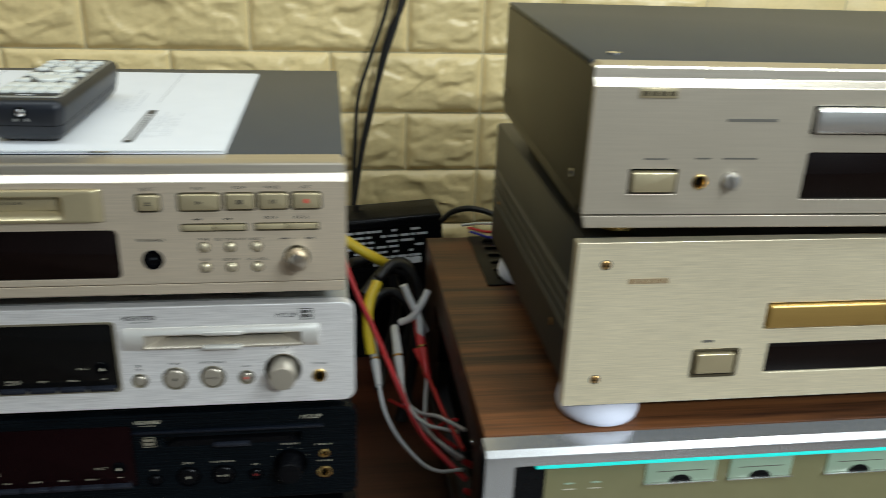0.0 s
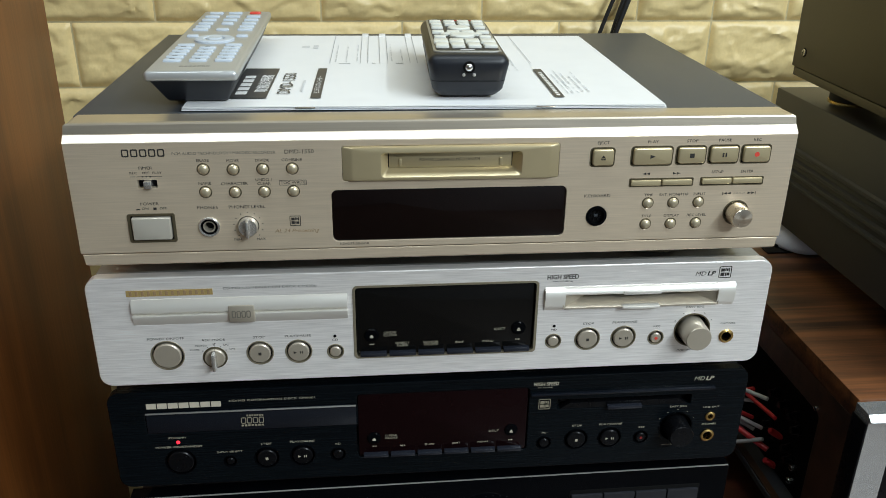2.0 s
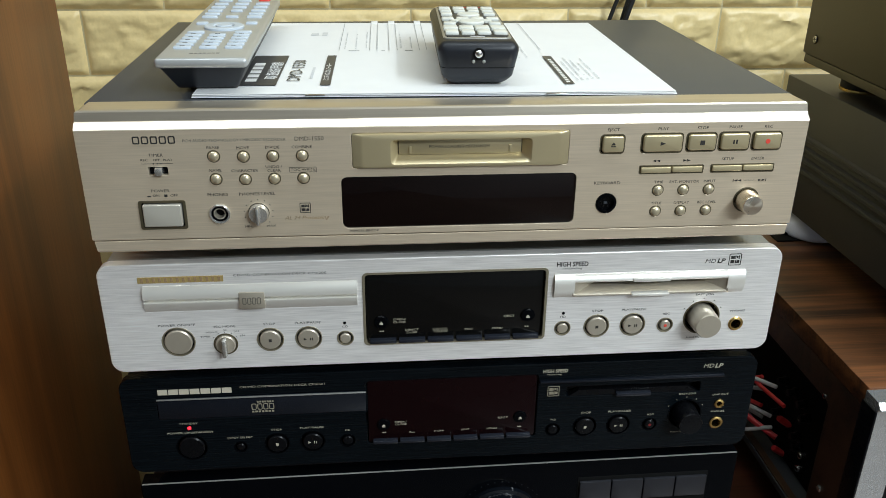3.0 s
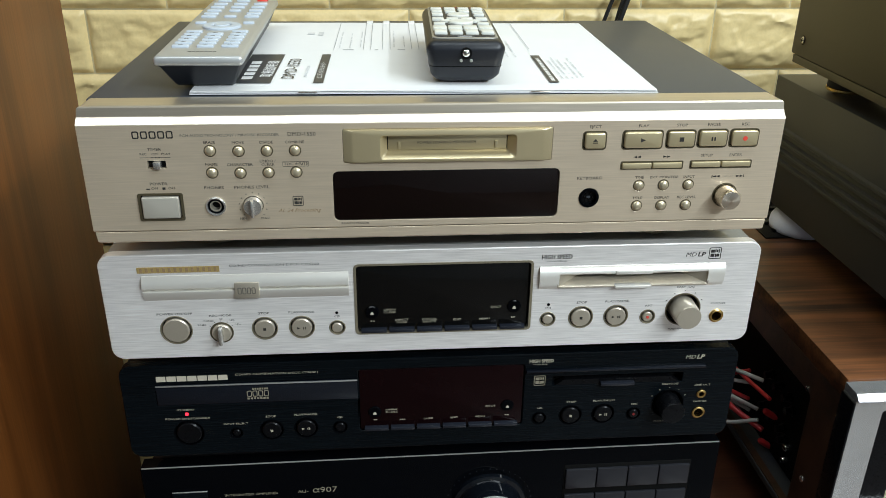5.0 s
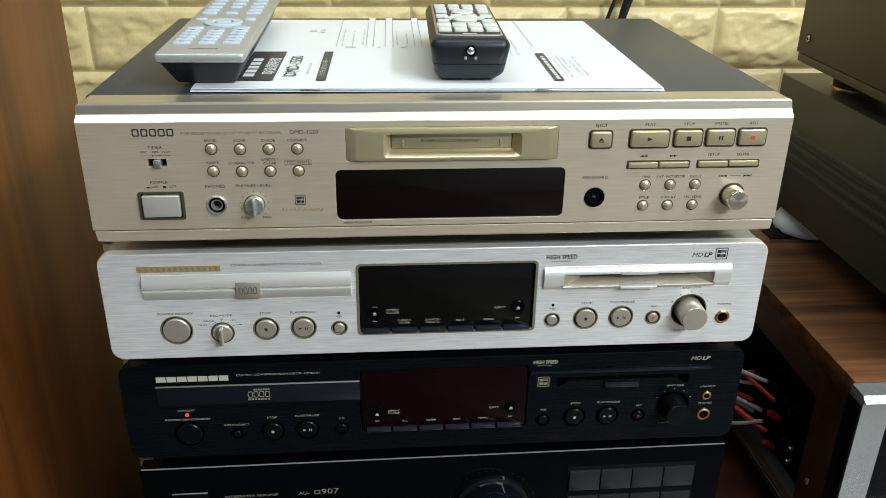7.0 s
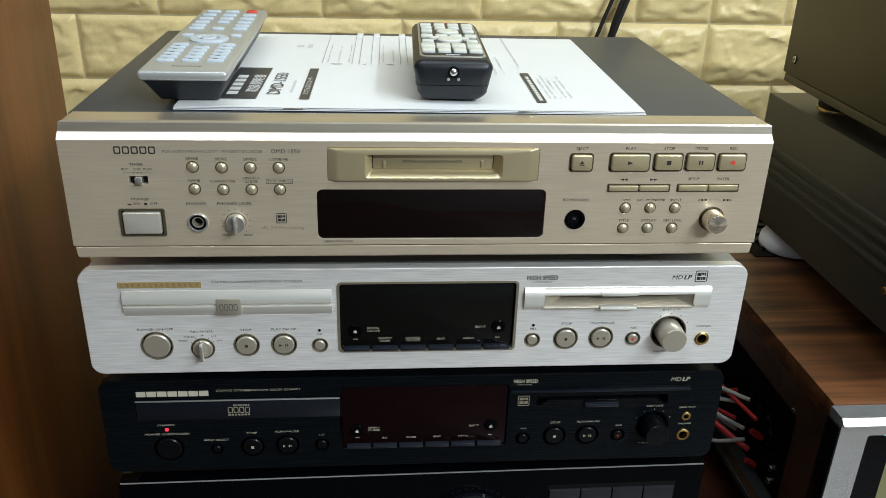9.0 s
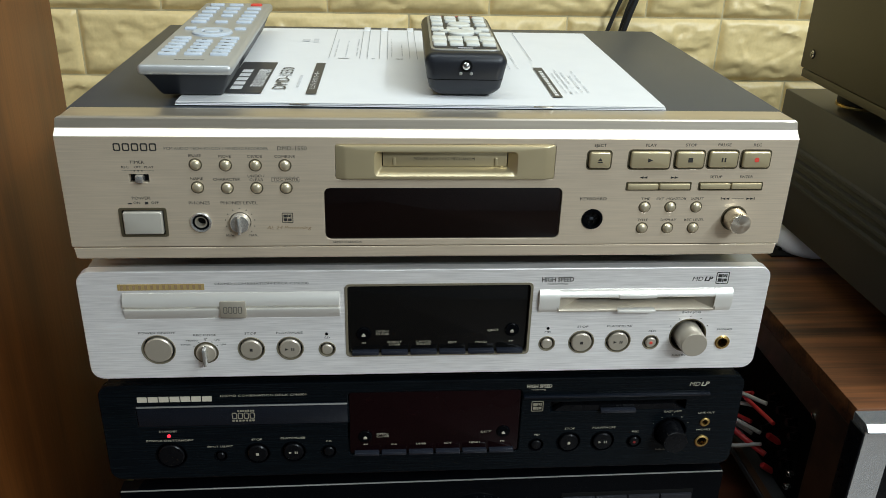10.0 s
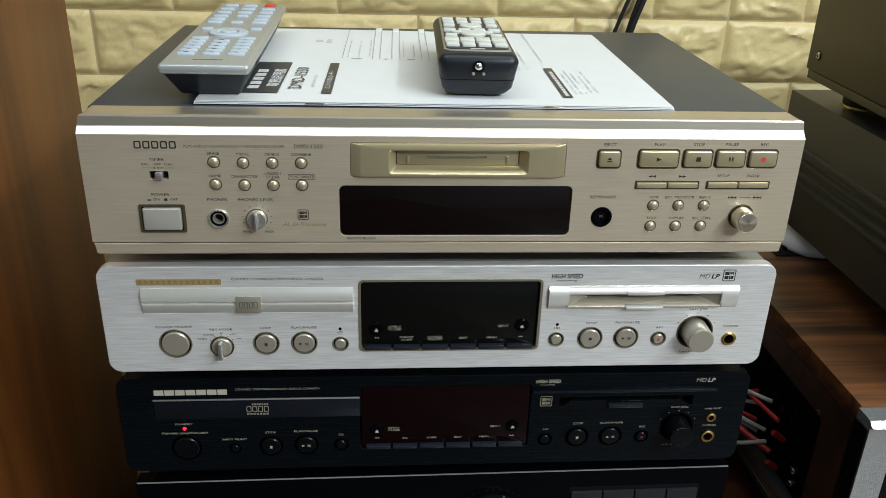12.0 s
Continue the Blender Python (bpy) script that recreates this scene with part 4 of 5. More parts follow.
# ---- booklet and remote controls on the recorder ----
def booklet():
    z = 846.9
    T = thing("booklet", (-0.2075, 0.5580, z * 0.001), "open white printed instruction booklet lying on the recorder", "booklet", turn=(0, 0, -1.0))
    rng = random.Random(4)
    for i in range(3):
        bm = bmesh.new()
        nx, ny = 24, 16
        w, d = 297 - i * 0.7, 246 - i * 1.4
        grid = [[None] * (ny + 1) for _ in range(nx + 1)]
        for a in range(nx + 1):
            for b in range(ny + 1):
                u, v = a / nx, b / ny
                zz = 0.2 + 0.85 * i + 0.22 * (1 + math.sin(u * 6.0)) * v
                grid[a][b] = bm.verts.new((-148.5 + w * u + i * 0.3, 0.2 * i + d * v, zz))
        for a in range(nx):
            for b in range(ny):
                bm.faces.new((grid[a][b], grid[a + 1][b], grid[a + 1][b + 1], grid[a][b + 1]))
        res = bmesh.ops.extrude_face_region(bm, geom=list(bm.faces))
        bmesh.ops.translate(bm, vec=(0, 0, 0.35), verts=[q for q in res["geom"] if isinstance(q, bmesh.types.BMVert)])
        part("page", bm, PAPER, T, smooth=50)
    top = 2.95

    def flat(x, y, w, d, mat, name="print_block", h=0.12, turn=0):
        return part(name, box(w, d, h), mat, T, (x, y, top), (0, 0, turn))
    # dark title block with pale writing, model name and band, all running away from the front edge
    flat(-112.5, 63, 24, 88, PAPER_INK)
    bm = bmesh.new()
    for i in range(5):
        c = bmesh.ops.create_cube(bm, size=1.0)
        bmesh.ops.scale(bm, vec=(7.0, 8.2, 0.16), verts=c["verts"])
        bmesh.ops.translate(bm, vec=(-117.5, 33 + 11.5 * i, top), verts=c["verts"])
    part("wordmark", bm, PAPER, T)
    text("\u53d6\u6271\u8aac\u660e\u66f8", 6.4, -105.2, 60, T, PAPER, top + 0.0, 1.1, rot=(0, 0, 90)).matrix_basis = pose(-0.1052, 0.060, 0.00310, 0, 0, 90)
    text("DMD-1550", 8.6, 0, 0, T, PAPER_INK, 0, 1.1, rot=(0, 0, 90)).matrix_basis = pose(-0.0905, 0.061, 0.00303, 0, 0, 90)
    bm = bmesh.new()
    for i in range(12):
        c = bmesh.ops.create_cube(bm, size=1.0)
        bmesh.ops.scale(bm, vec=(1.8, 2.0, 0.1), verts=c["verts"])
        bmesh.ops.translate(bm, vec=(-80, 38 + 2.7 * i, top), verts=c["verts"])
    part("small_print", bm, PAPER_GREY, T)["kind"] = "stuff"
    flat(-70.0, 63, 6.4, 88, PAPER_INK)
    text("\u30df\u30cb\u30c7\u30a3\u30b9\u30af\u30ec\u30b3\u30fc\u30c0\u30fc", 3.2, 0, 0, T, PAPER, 0, 1.0, rot=(0, 0, 90)).matrix_basis = pose(-0.0700, 0.055, 0.00310, 0, 0, 90)
    flat(84.5, 60, 6.2, 84, PAPER_INK, turn=0)
    bm = bmesh.new()
    for i in range(14):
        c = bmesh.ops.create_cube(bm, size=1.0)
        bmesh.ops.scale(bm, vec=(2.4, 3.4, 0.1), verts=c["verts"])
        bmesh.ops.translate(bm, vec=(84.5, 24 + 5.0 * i, top + 0.05), verts=c["verts"])
    part("small_print", bm, PAPER, T)["kind"] = "stuff"
    for col, (x, y0, y1) in enumerate(((92, 30, 90), (95.5, 30, 96), (99, 30, 88), (103, 34, 78), (107, 34, 92), (-62, 132, 196), (-54, 132, 190), (-46, 132, 200), (-38, 132, 186), (-20, 132, 200), (-12, 132, 180), (8, 130, 196), (16, 130, 188), (24, 130, 198), (58, 100, 150), (64, 96, 170), (70, 100, 160))):
        bm = bmesh.new()
        y = y0
        while y < y1:
            step = rng.uniform(2, 5)
            if rng.random() < 0.75:
                c = bmesh.ops.create_cube(bm, size=1.0)
                bmesh.ops.scale(bm, vec=(0.9, step * 0.7, 0.1), verts=c["verts"])
                bmesh.ops.translate(bm, vec=(x, y, top), verts=c["verts"])
            y += step
        if len(bm.verts):
            part("small_print", bm, PAPER_GREY, T)["kind"] = "stuff"
        else:
            bm.free()
    for x in (-66, -43.5, -38, -29, -23, -6.5, -1, 84):
        flat(x, 183, 0.4, 116, RULE_GREY, "rule")
    # index steps along the far edge
    for x in (-40.7, -26, -3.7):
        part("page_tab", box(5.4, 14, 0.5, 0.1), PAPER, T, (x, 246, top - 0.3))
    for x0, x1 in ((-63, -47), (-36, -31), (-20, -9)):
        part("small_print", box((x1 - x0) * 0.5, 1.6, 0.1), RULE_GREY, T, ((x0 + x1) / 2, 124.5, top))
    flat(-88, 190, 6, 8, PAPER_GREY)
    flat(-80, 190, 4, 14, PAPER_GREY)
    # staples on the folded front edge
    for x in (-75, 72):
        part("staple", box(12, 0.8, 0.7, 0.2), CHROME, T, (x, -0.6, 1.6))
    return T


booklet()


def silver_remote():
    T = thing("remote_control", (-0.3480, 0.6700, 0.8506), "silver remote control with pale keys, on the booklet", "remote control", turn=(0.4, 0, 0.2))
    body = box(52, 222, 17.6, 2.2, (0, 0, 8.5), 4)
    for v in body.verts:
        k = (17.3 - v.co.z) / 17
        v.co.x *= 1 - 0.30 * k
        if v.co.y < 0:
            v.co.y += 14 * k
        else:
            v.co.y -= 6 * k
    part("lower_shell", body, REMOTE_BLACK, T)
    part("top_shell", box(54, 226, 6.2, 2.4, (0, 0, 18.6), 3), REMOTE_SILVER, T, label="silver top shell")
    top = 21.6

    def key(x, y, w, d, mat=REMOTE_KEY, r=0.9, name="key"):
        part(name, box(w, d, 2.4, r, (0, 0, 0)), mat, T, (x, y, top + 0.4))
    for gx in (-15.5, 0, 15.5):
        for i in range(5):
            key(gx - 0.5 * 0, -84 + 9.6 * i, 10.8, 5.2)
    for x, y, w, d in ((-15.5, -36, 11, 5), (15.5, -36, 11, 5), (-17, -2, 8, 5), (17, -2, 8, 5), (-16, 24, 11, 5.4), (0, 24, 9, 5), (16, 24, 11, 5.4), (-16, 36, 11, 5.4), (16, 36, 11, 5.4),
                       (-16, 50, 11, 5.4), (0, 50, 9, 5), (16, 50, 11, 5.4), (-16, 66, 11, 5.4), (0, 66, 11, 5.4), (16, 66, 11, 5.4), (-16, 82, 11, 5.4), (0, 82, 11, 5.4), (16, 82, 11, 5.4), (-15, 99, 11, 5), (0, 99, 11, 5)):
        key(x, y, w, d)
    key(15.5, 101, 9, 6, RED_INK, 1.5, "power_key")
    nav = part("navigation_ring", lathe([(13.5, 0), (13.5, -1.2), (12.6, -1.8), (7.5, -1.8), (6.8, -1.0), (6.8, 0)], 40), REMOTE_KEY, T, (0, -16, top), (-90, 0, 0))
    part("enter_key", lathe([(5.5, 0), (5.5, -1.6), (4.8, -2.2), (0, -2.4)], 28), REMOTE_KEY, nav)
    bm = bmesh.new()
    for i in range(7):
        c = bmesh.ops.create_cube(bm, size=1.0)
        bmesh.ops.scale(bm, vec=(2.0, 1.8, 0.1), verts=c["verts"])
        bmesh.ops.translate(bm, vec=(-7.5 + 2.6 * i, -99, top + 0.12), verts=c["verts"])
    part("wordmark", bm, LID_GREY, T)
    # small marks over each row of keys
    for gx in (-15.5, 0, 15.5):
        for i in range(5):
            part("key_mark", box(3.0, 1.2, 0.12), LID_GREY, T, (gx, -84 + 9.6 * i, top + 1.62))
    return T


silver_remote()


def black_remote():
    T = thing("remote_control", (-0.1800, 0.6365, 0.8500), "small black remote control with cream keys, on the booklet", "remote control", turn=(0, 0, -2.0))
    body = box(50.5, 140, 28, 6, (0, 0, 14), 5)
    for v in body.verts:
        if v.co.z < 11:
            k = (11 - v.co.z) / 11
            v.co.x *= 1 - 0.26 * k
            v.co.y *= 1 - 0.12 * k
    part("shell", body, REMOTE_BLACK, T, smooth=45)
    part("seam", ring(rr(47.1, 135.2, 6, 0, 0, 5), rr(44, 132, 5, 0, 0, 5), 0, 0.5), HOLE, T, (0, 0, 11.4), (90, 0, 0))
    part("face_plate", prism(rr(42.5, 126, 5, 0, 0, 4), -0.6, 0.6, 0.3), LID_SILVER, T, (0, 2, 28.0), (-90, 0, 0), label="grey bordered face plate")
    part("face", prism(rr(39.6, 121, 4, 0, 0, 4), -0.9, 0.4, 0.2), REMOTE_BLACK, T, (0, 2.5, 28.0), (-90, 0, 0))

    def key(x, y, w, d, mat=REMOTE_WHITE):
        part("key", box(w, d, 3.0, 0.8), mat, T, (x, y, 29.2))
    for i, x in enumerate((-15.3, -5.1, 5.1, 15.3)):
        key(x, -46, 8.4, 11)
        key(x, -32, 9.4, 11)
        key(x, 3, 8.4, 7)
        key(x, 47, 8.4, 7)
    for x, y in ((-15, -16), (15, -16), (-15, 22), (15, 22), (-5, 35), (5, 35), (-15, 35), (15, 35)):
        key(x, y, 8, 6.5)
    for x, y, r in ((0, -11, 8.5), (0, 18, 8.0)):
        part("round_key", lathe([(r, 0), (r, -1.8), (r - 1, -2.6), (0, -2.8)], 28), REMOTE_WHITE, T, (x, y, 28.4), (-90, 0, 0))
    for x in (-10.2, 10.2):
        part("key", lathe([(4, 0), (4, -1.6), (0, -2.4)], 20), REMOTE_WHITE, T, (x, -4, 28.4), (-90, 0, 0))
    for x in (-12, 0, 12):
        part("small_mark", box(3, 1.2, 0.15), RED_INK, T, (x, 57.5, 29.0))
    part("wordmark", box(9, 1.8, 0.15), PAPER_GREY, T, (0, -57.0, 28.9))
    eye = part("infrared_eye", lathe([(2.3, 0.4), (2.3, -0.6), (1.8, -1.2), (0, -1.9)], 24), CHROME, T, (0, -70.0, 20.6), label="clear infrared eye")
    part("eye_rim", ring(circ(3.7), circ(2.4), -0.3, 0.6), HOLE, eye)
    for x in (-3.2, 3.2):
        part("small_eye", lathe([(1.0, 0.3), (1.0, -0.3), (0, -0.7)], 14), LID_SILVER, T, (x, -70.0, 16.0))
    return T


black_remote()


# ---- receiver with a walnut case, and the two players on it ----
def receiver():
    T = thing("receiver", (0.123, 0.540, 0.408), "vintage silver receiver in a walnut case with lit dial", "receiver")
    L, z0, z1 = 520.0, 38.0, 208.5
    part("top_panel", box(L, 407, 18, 0.8, (L / 2, 21.5 + 203.5, z1 - 9)), WALNUT, T, label="walnut veneer top")
    # side with an opening for the socket bay; its shade is in the veneer colour
    cu = plate([(0, 0), (407, 0), (407, z1 - z0 - 18.2), (0, z1 - z0 - 18.2)], [rr(272, 121, 5, 180, 65.5, 3)], 0, 7, 0.4, WALNUT_SHADED)
    side = part("side_panel", cu, WALNUT_SHADED, T, (14.2, 428, z0), (0, 0, -90))
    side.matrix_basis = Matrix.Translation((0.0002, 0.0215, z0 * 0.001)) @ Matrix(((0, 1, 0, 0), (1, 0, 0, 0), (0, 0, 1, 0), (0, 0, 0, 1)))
    part("side_panel", box(18, 407, z1 - z0 - 18.2, 0.8, (L - 9, 225, (z0 + z1 - 18.2) / 2)), WALNUT_SHADED, T)
    part("back_panel", box(L - 36, 6, z1 - z0 - 19, 0, (L / 2, 422, (z0 + z1 - 19) / 2)), BLACK_CHASSIS, T)
    part("bottom_panel", box(L, 407, 5, 0.5, (L / 2, 225, z0 - 2.6)), LID_GREY, T)
    for x in (50, L - 50):
        for y in (50, 370):
            foot(T, x, y, z0 - 5, 33, 20, RUBBER)
    bay = part("socket_bay", box(2, 290, 128, 0, (24, 21.5 + 182, z0 + 65)), HOLE, T)
    part("bay_corner_screw", lathe([(2.2, 0.5), (2.2, -0.5), (0, -1.4)], 14), CHROME, T, (-0.3, 72, z0 + 128), (0, 0, -90))
    for y, z in ((131, 115), (122, 106), (131, 79), (124, 71), (150, 115), (150, 79), (170, 115), (170, 79)):
        k = part("phono_socket", lathe([(5.0, 2), (5.0, -3), (3.6, -3.2), (3.6, -9), (0, -9)], 20), BLACK_PL, T, (23, y, z), (0, 0, -90))
    part("case_screw", lathe([(3.0, 0.5), (3.0, -0.8), (2.2, -1.5), (0, -1.6)], 16), SATIN, T, (0, 50, 87), (0, 0, -90))
    part("base_edge", box(1.6, 405, 1.6, 0.4, (-0.6, 225, z0 + 2.6)), LID_GREY, T)
    for z in (68.4, 53.7):
        k = part("earth_screw", lathe([(3.6, 4), (3.6, -4), (3.0, -5.5), (0, -5.6)], 16), CHROME, T, (23, 116, z), (0, 0, -90))
        part("screw_slot", box(5.5, 1.2, 1.0, 0, (0, -5.4, 0)), HOLE, k)
    part("vent_plate", box(346, 138, 1.6, 0.4, (L / 2 - 36, 358, z1 + 0.9)), BLACK_CHASSIS, T, label="black vent plate")
    for i in range(6):
        part("vent_bar", box(320, 6, 3, 0.6, (L / 2 - 35, 305 + 21 * i, z1 + 3)), BLACK_PL, T)
    # front: a silver frame with a recessed lit dial
    hole = rr(L - 44, 98, 2, L / 2 - 0.5, 142.5, 3)
    part("front_frame", plate(rr(L + 3, 164, 1.0, L / 2 - 0.5, z0 + 82, 2), [hole], 2.6, 21, 0.5, RCV_FRAME), RCV_FRAME, T)
    part("frame_ledge", along_x([(20.5, 207.4), (4.0, 207.2), (-0.9, 203.4), (-1.1, 202.6), (2.2, 202.0), (20.5, 202.0)], -2.2, L + 1.2), RCV_FRAME, T, smooth=5)
    part("frame_cheek", box(1.4, 18.5, 160, 0.3, (-2.8, 12.0, z0 + 81)), BLACK_PL, T, label="black side of the front frame")
    part("dial_plate", box(L - 62, 2, 100, 0, (L / 2 + 6, 15, 141)), DIAL, T, label="olive dial lit from above")
    part("dial_end", box(25, 8, 96, 0, (36, 14, 138)), BLACK_PL, T)
    part("dial_glass_edge", box(L - 60, 5, 3.4, 0.6, (L / 2 + 9, 6, 189.0)), TEAL, T, label="glowing teal glass edge")
    for x0, x1 in ((133, 193), (205, 259), (291, 350)):
        k = part("meter", box(x1 - x0, 2, 20, 0.4, ((x0 + x1) / 2, 13, 171.5)), METER, T)
        part("meter_sill", box(x1 - x0 + 2, 3, 0.9, 0.2, ((x0 + x1) / 2, 11.5, 161.0)), SATIN, k)
        part("meter_hub", prism([(9.5 * math.cos(math.pi * q / 16), 6.5 * math.sin(math.pi * q / 16)) for q in range(17)], -0.6, 0.2), BLACK_PL, k, ((x0 + x1) / 2, 11.9, 161.6))
        part("meter_scale", box((x1 - x0) * 0.7, 0.3, 0.7, 0, ((x0 + x1) / 2, 11.9, 172)), INK_GREY, k)
    for x in (70, 92):
        part("dial_lamp", box(8, 1, 1.2, 0.2, (x, 13.6, 164)), METER, T)
        part("dial_print", box(10, 0.4, 0.9, 0, (x, 13.9, 158)), INK_PALE, T)
    part("lower_panel", box(L - 46, 4, 54, 0.5, (L / 2, 13, 66)), RCV_FRAME, T)
    for i in range(5):
        part("control_knob", lathe([(13, 0), (13, -14), (12, -16), (0, -16.4)], 32), SATIN, T, (60 + 95 * i, 11, 66))
    return T


receiver()


def player_body(T, x0, x1, y0, y1, z0, z1, mat, fin=False):
    w, d, h = x1 - x0, y1 - y0, z1 - z0
    return part("case", box(w, d, h, 1.5, ((x0 + x1) / 2, (y0 + y1) / 2, (z0 + z1) / 2)), mat, T)


def screw(T, x, y, z, r, mat, face="left"):
    s = part("screw", lathe([(r, 0.6), (r, -0.6), (r * 0.8, -1.2), (0, -1.4)], 20), mat, T, (x, y, z), (0, 0, -90) if face == "left" else (0, 0, 0))
    for a in (0, 90):
        part("screw_slot", box(r * 1.2, 0.3, r * 0.24, 0, (0, -1.4, 0)), HOLE, s, (0, 0, 0), (0, a, 0))
    part("screw_recess", lathe([(r * 1.25, 0.3), (r * 1.25, -0.15), (r * 1.05, -0.1)], 20), HOLE, s)
    return s


def gold_player():
    T = thing("disc_player", (0.180, 0.555, 0.645), "pale gold disc player with charcoal sides on foam feet", "disc player")
    W, H = 432.0, 136.0
    holes = [rr(230, 22, 1.0, 268, 73, 2), rr(250, 26, 1.0, 285, 36, 2), rr(36, 23, 1.5, 118, 34, 3)]
    part("front_panel", plate(rr(W, H, 0.8, W / 2, H / 2, 2), holes, 0, 10, 0.6, PALE_GOLD), PALE_GOLD, T)
    part("panel_back", box(W - 10, 2, H - 8, 0, (W / 2, 12, H / 2)), HOLE, T)
    c = player_body(T, 8, W - 8, 10.5, 341, 1, H - 2, DARK_SIDE)
    for z in (50, 61, 72, 83):
        part("side_rib", along_x([(0, -3.4), (0, 3.4), (-3.4, 2.0), (-3.4, -1.0)], 0, 300), DARK_SIDE, T, (8.1, 28, z), (0, 0, 90)).matrix_basis = Matrix.Translation((0.0081, 0.028, z * 0.001)) @ Matrix(((0, 1, 0, 0), (1, 0, 0, 0), (0, 0, 1, 0), (0, 0, 0, 1)))
    screw(T, 8, 75, 34, 3.4, COPPER)
    screw(T, 8, 310, 52, 3.4, COPPER)
    screw(T, 22, 0, 118.5, 3.2, COPPER, "front")
    screw(T, 24, 0, 23, 3.2, COPPER, "front")
    bars(40, 71, 105, 4.0, 6, T, INK_BROWN, 0, 0.2)
    part("disc_tray", box(228, 8, 20, 2.5, (268, 1, 73), 3), AMBER_TRAY, T, label="amber-gold disc tray")
    part("display_window", box(249, 3, 25, 0.6, (285, 2.5, 36)), SMOKE, T)
    k = part("power_button", prism(rr(30, 17, 1.2, 0, 0, 3), -2.5, 8, 0.9, 3), CHAMPAGNE_BTN, T, (118, 0, 34))
    part("button_frame", ring(rr(38, 25, 2, 0, 0, 3), rr(34, 21, 1.4, 0, 0, 3), -0.6, 1), CHAMPAGNE_DARK, k)
    part("key_print", box(9, 0.2, 2, 0, (110, -0.08, 53)), INK_GREY, T)
    for x in (48, W - 48):
        for y in (42, 296):
            foot(T, x, y, 0.5, 7.0, 15, BLACK_PL, CHROME)
    return T


gold_player()


def foam_pad(x, y):
    r, h = 34.0, 23.6
    pts = [(0, 0), (r * 0.82, 0), (r * 0.97, 2.5), (r, 7), (r * 0.97, h * 0.6), (r * 0.82, h * 0.93), (r * 0.6, h), (0, h)]
    ob = part("foam_pad", lathe(pts, 40), FOAM, None, (x * 1000, y * 1000, 616.5), (90, 0, 0), smooth=60)
    return tagged(ob, "white foam pad under the gold disc player", "foam pad", "foam pads")


for fx in (0.223, 0.564):
    for fy in (0.595, 0.851):
        foam_pad(fx, fy)


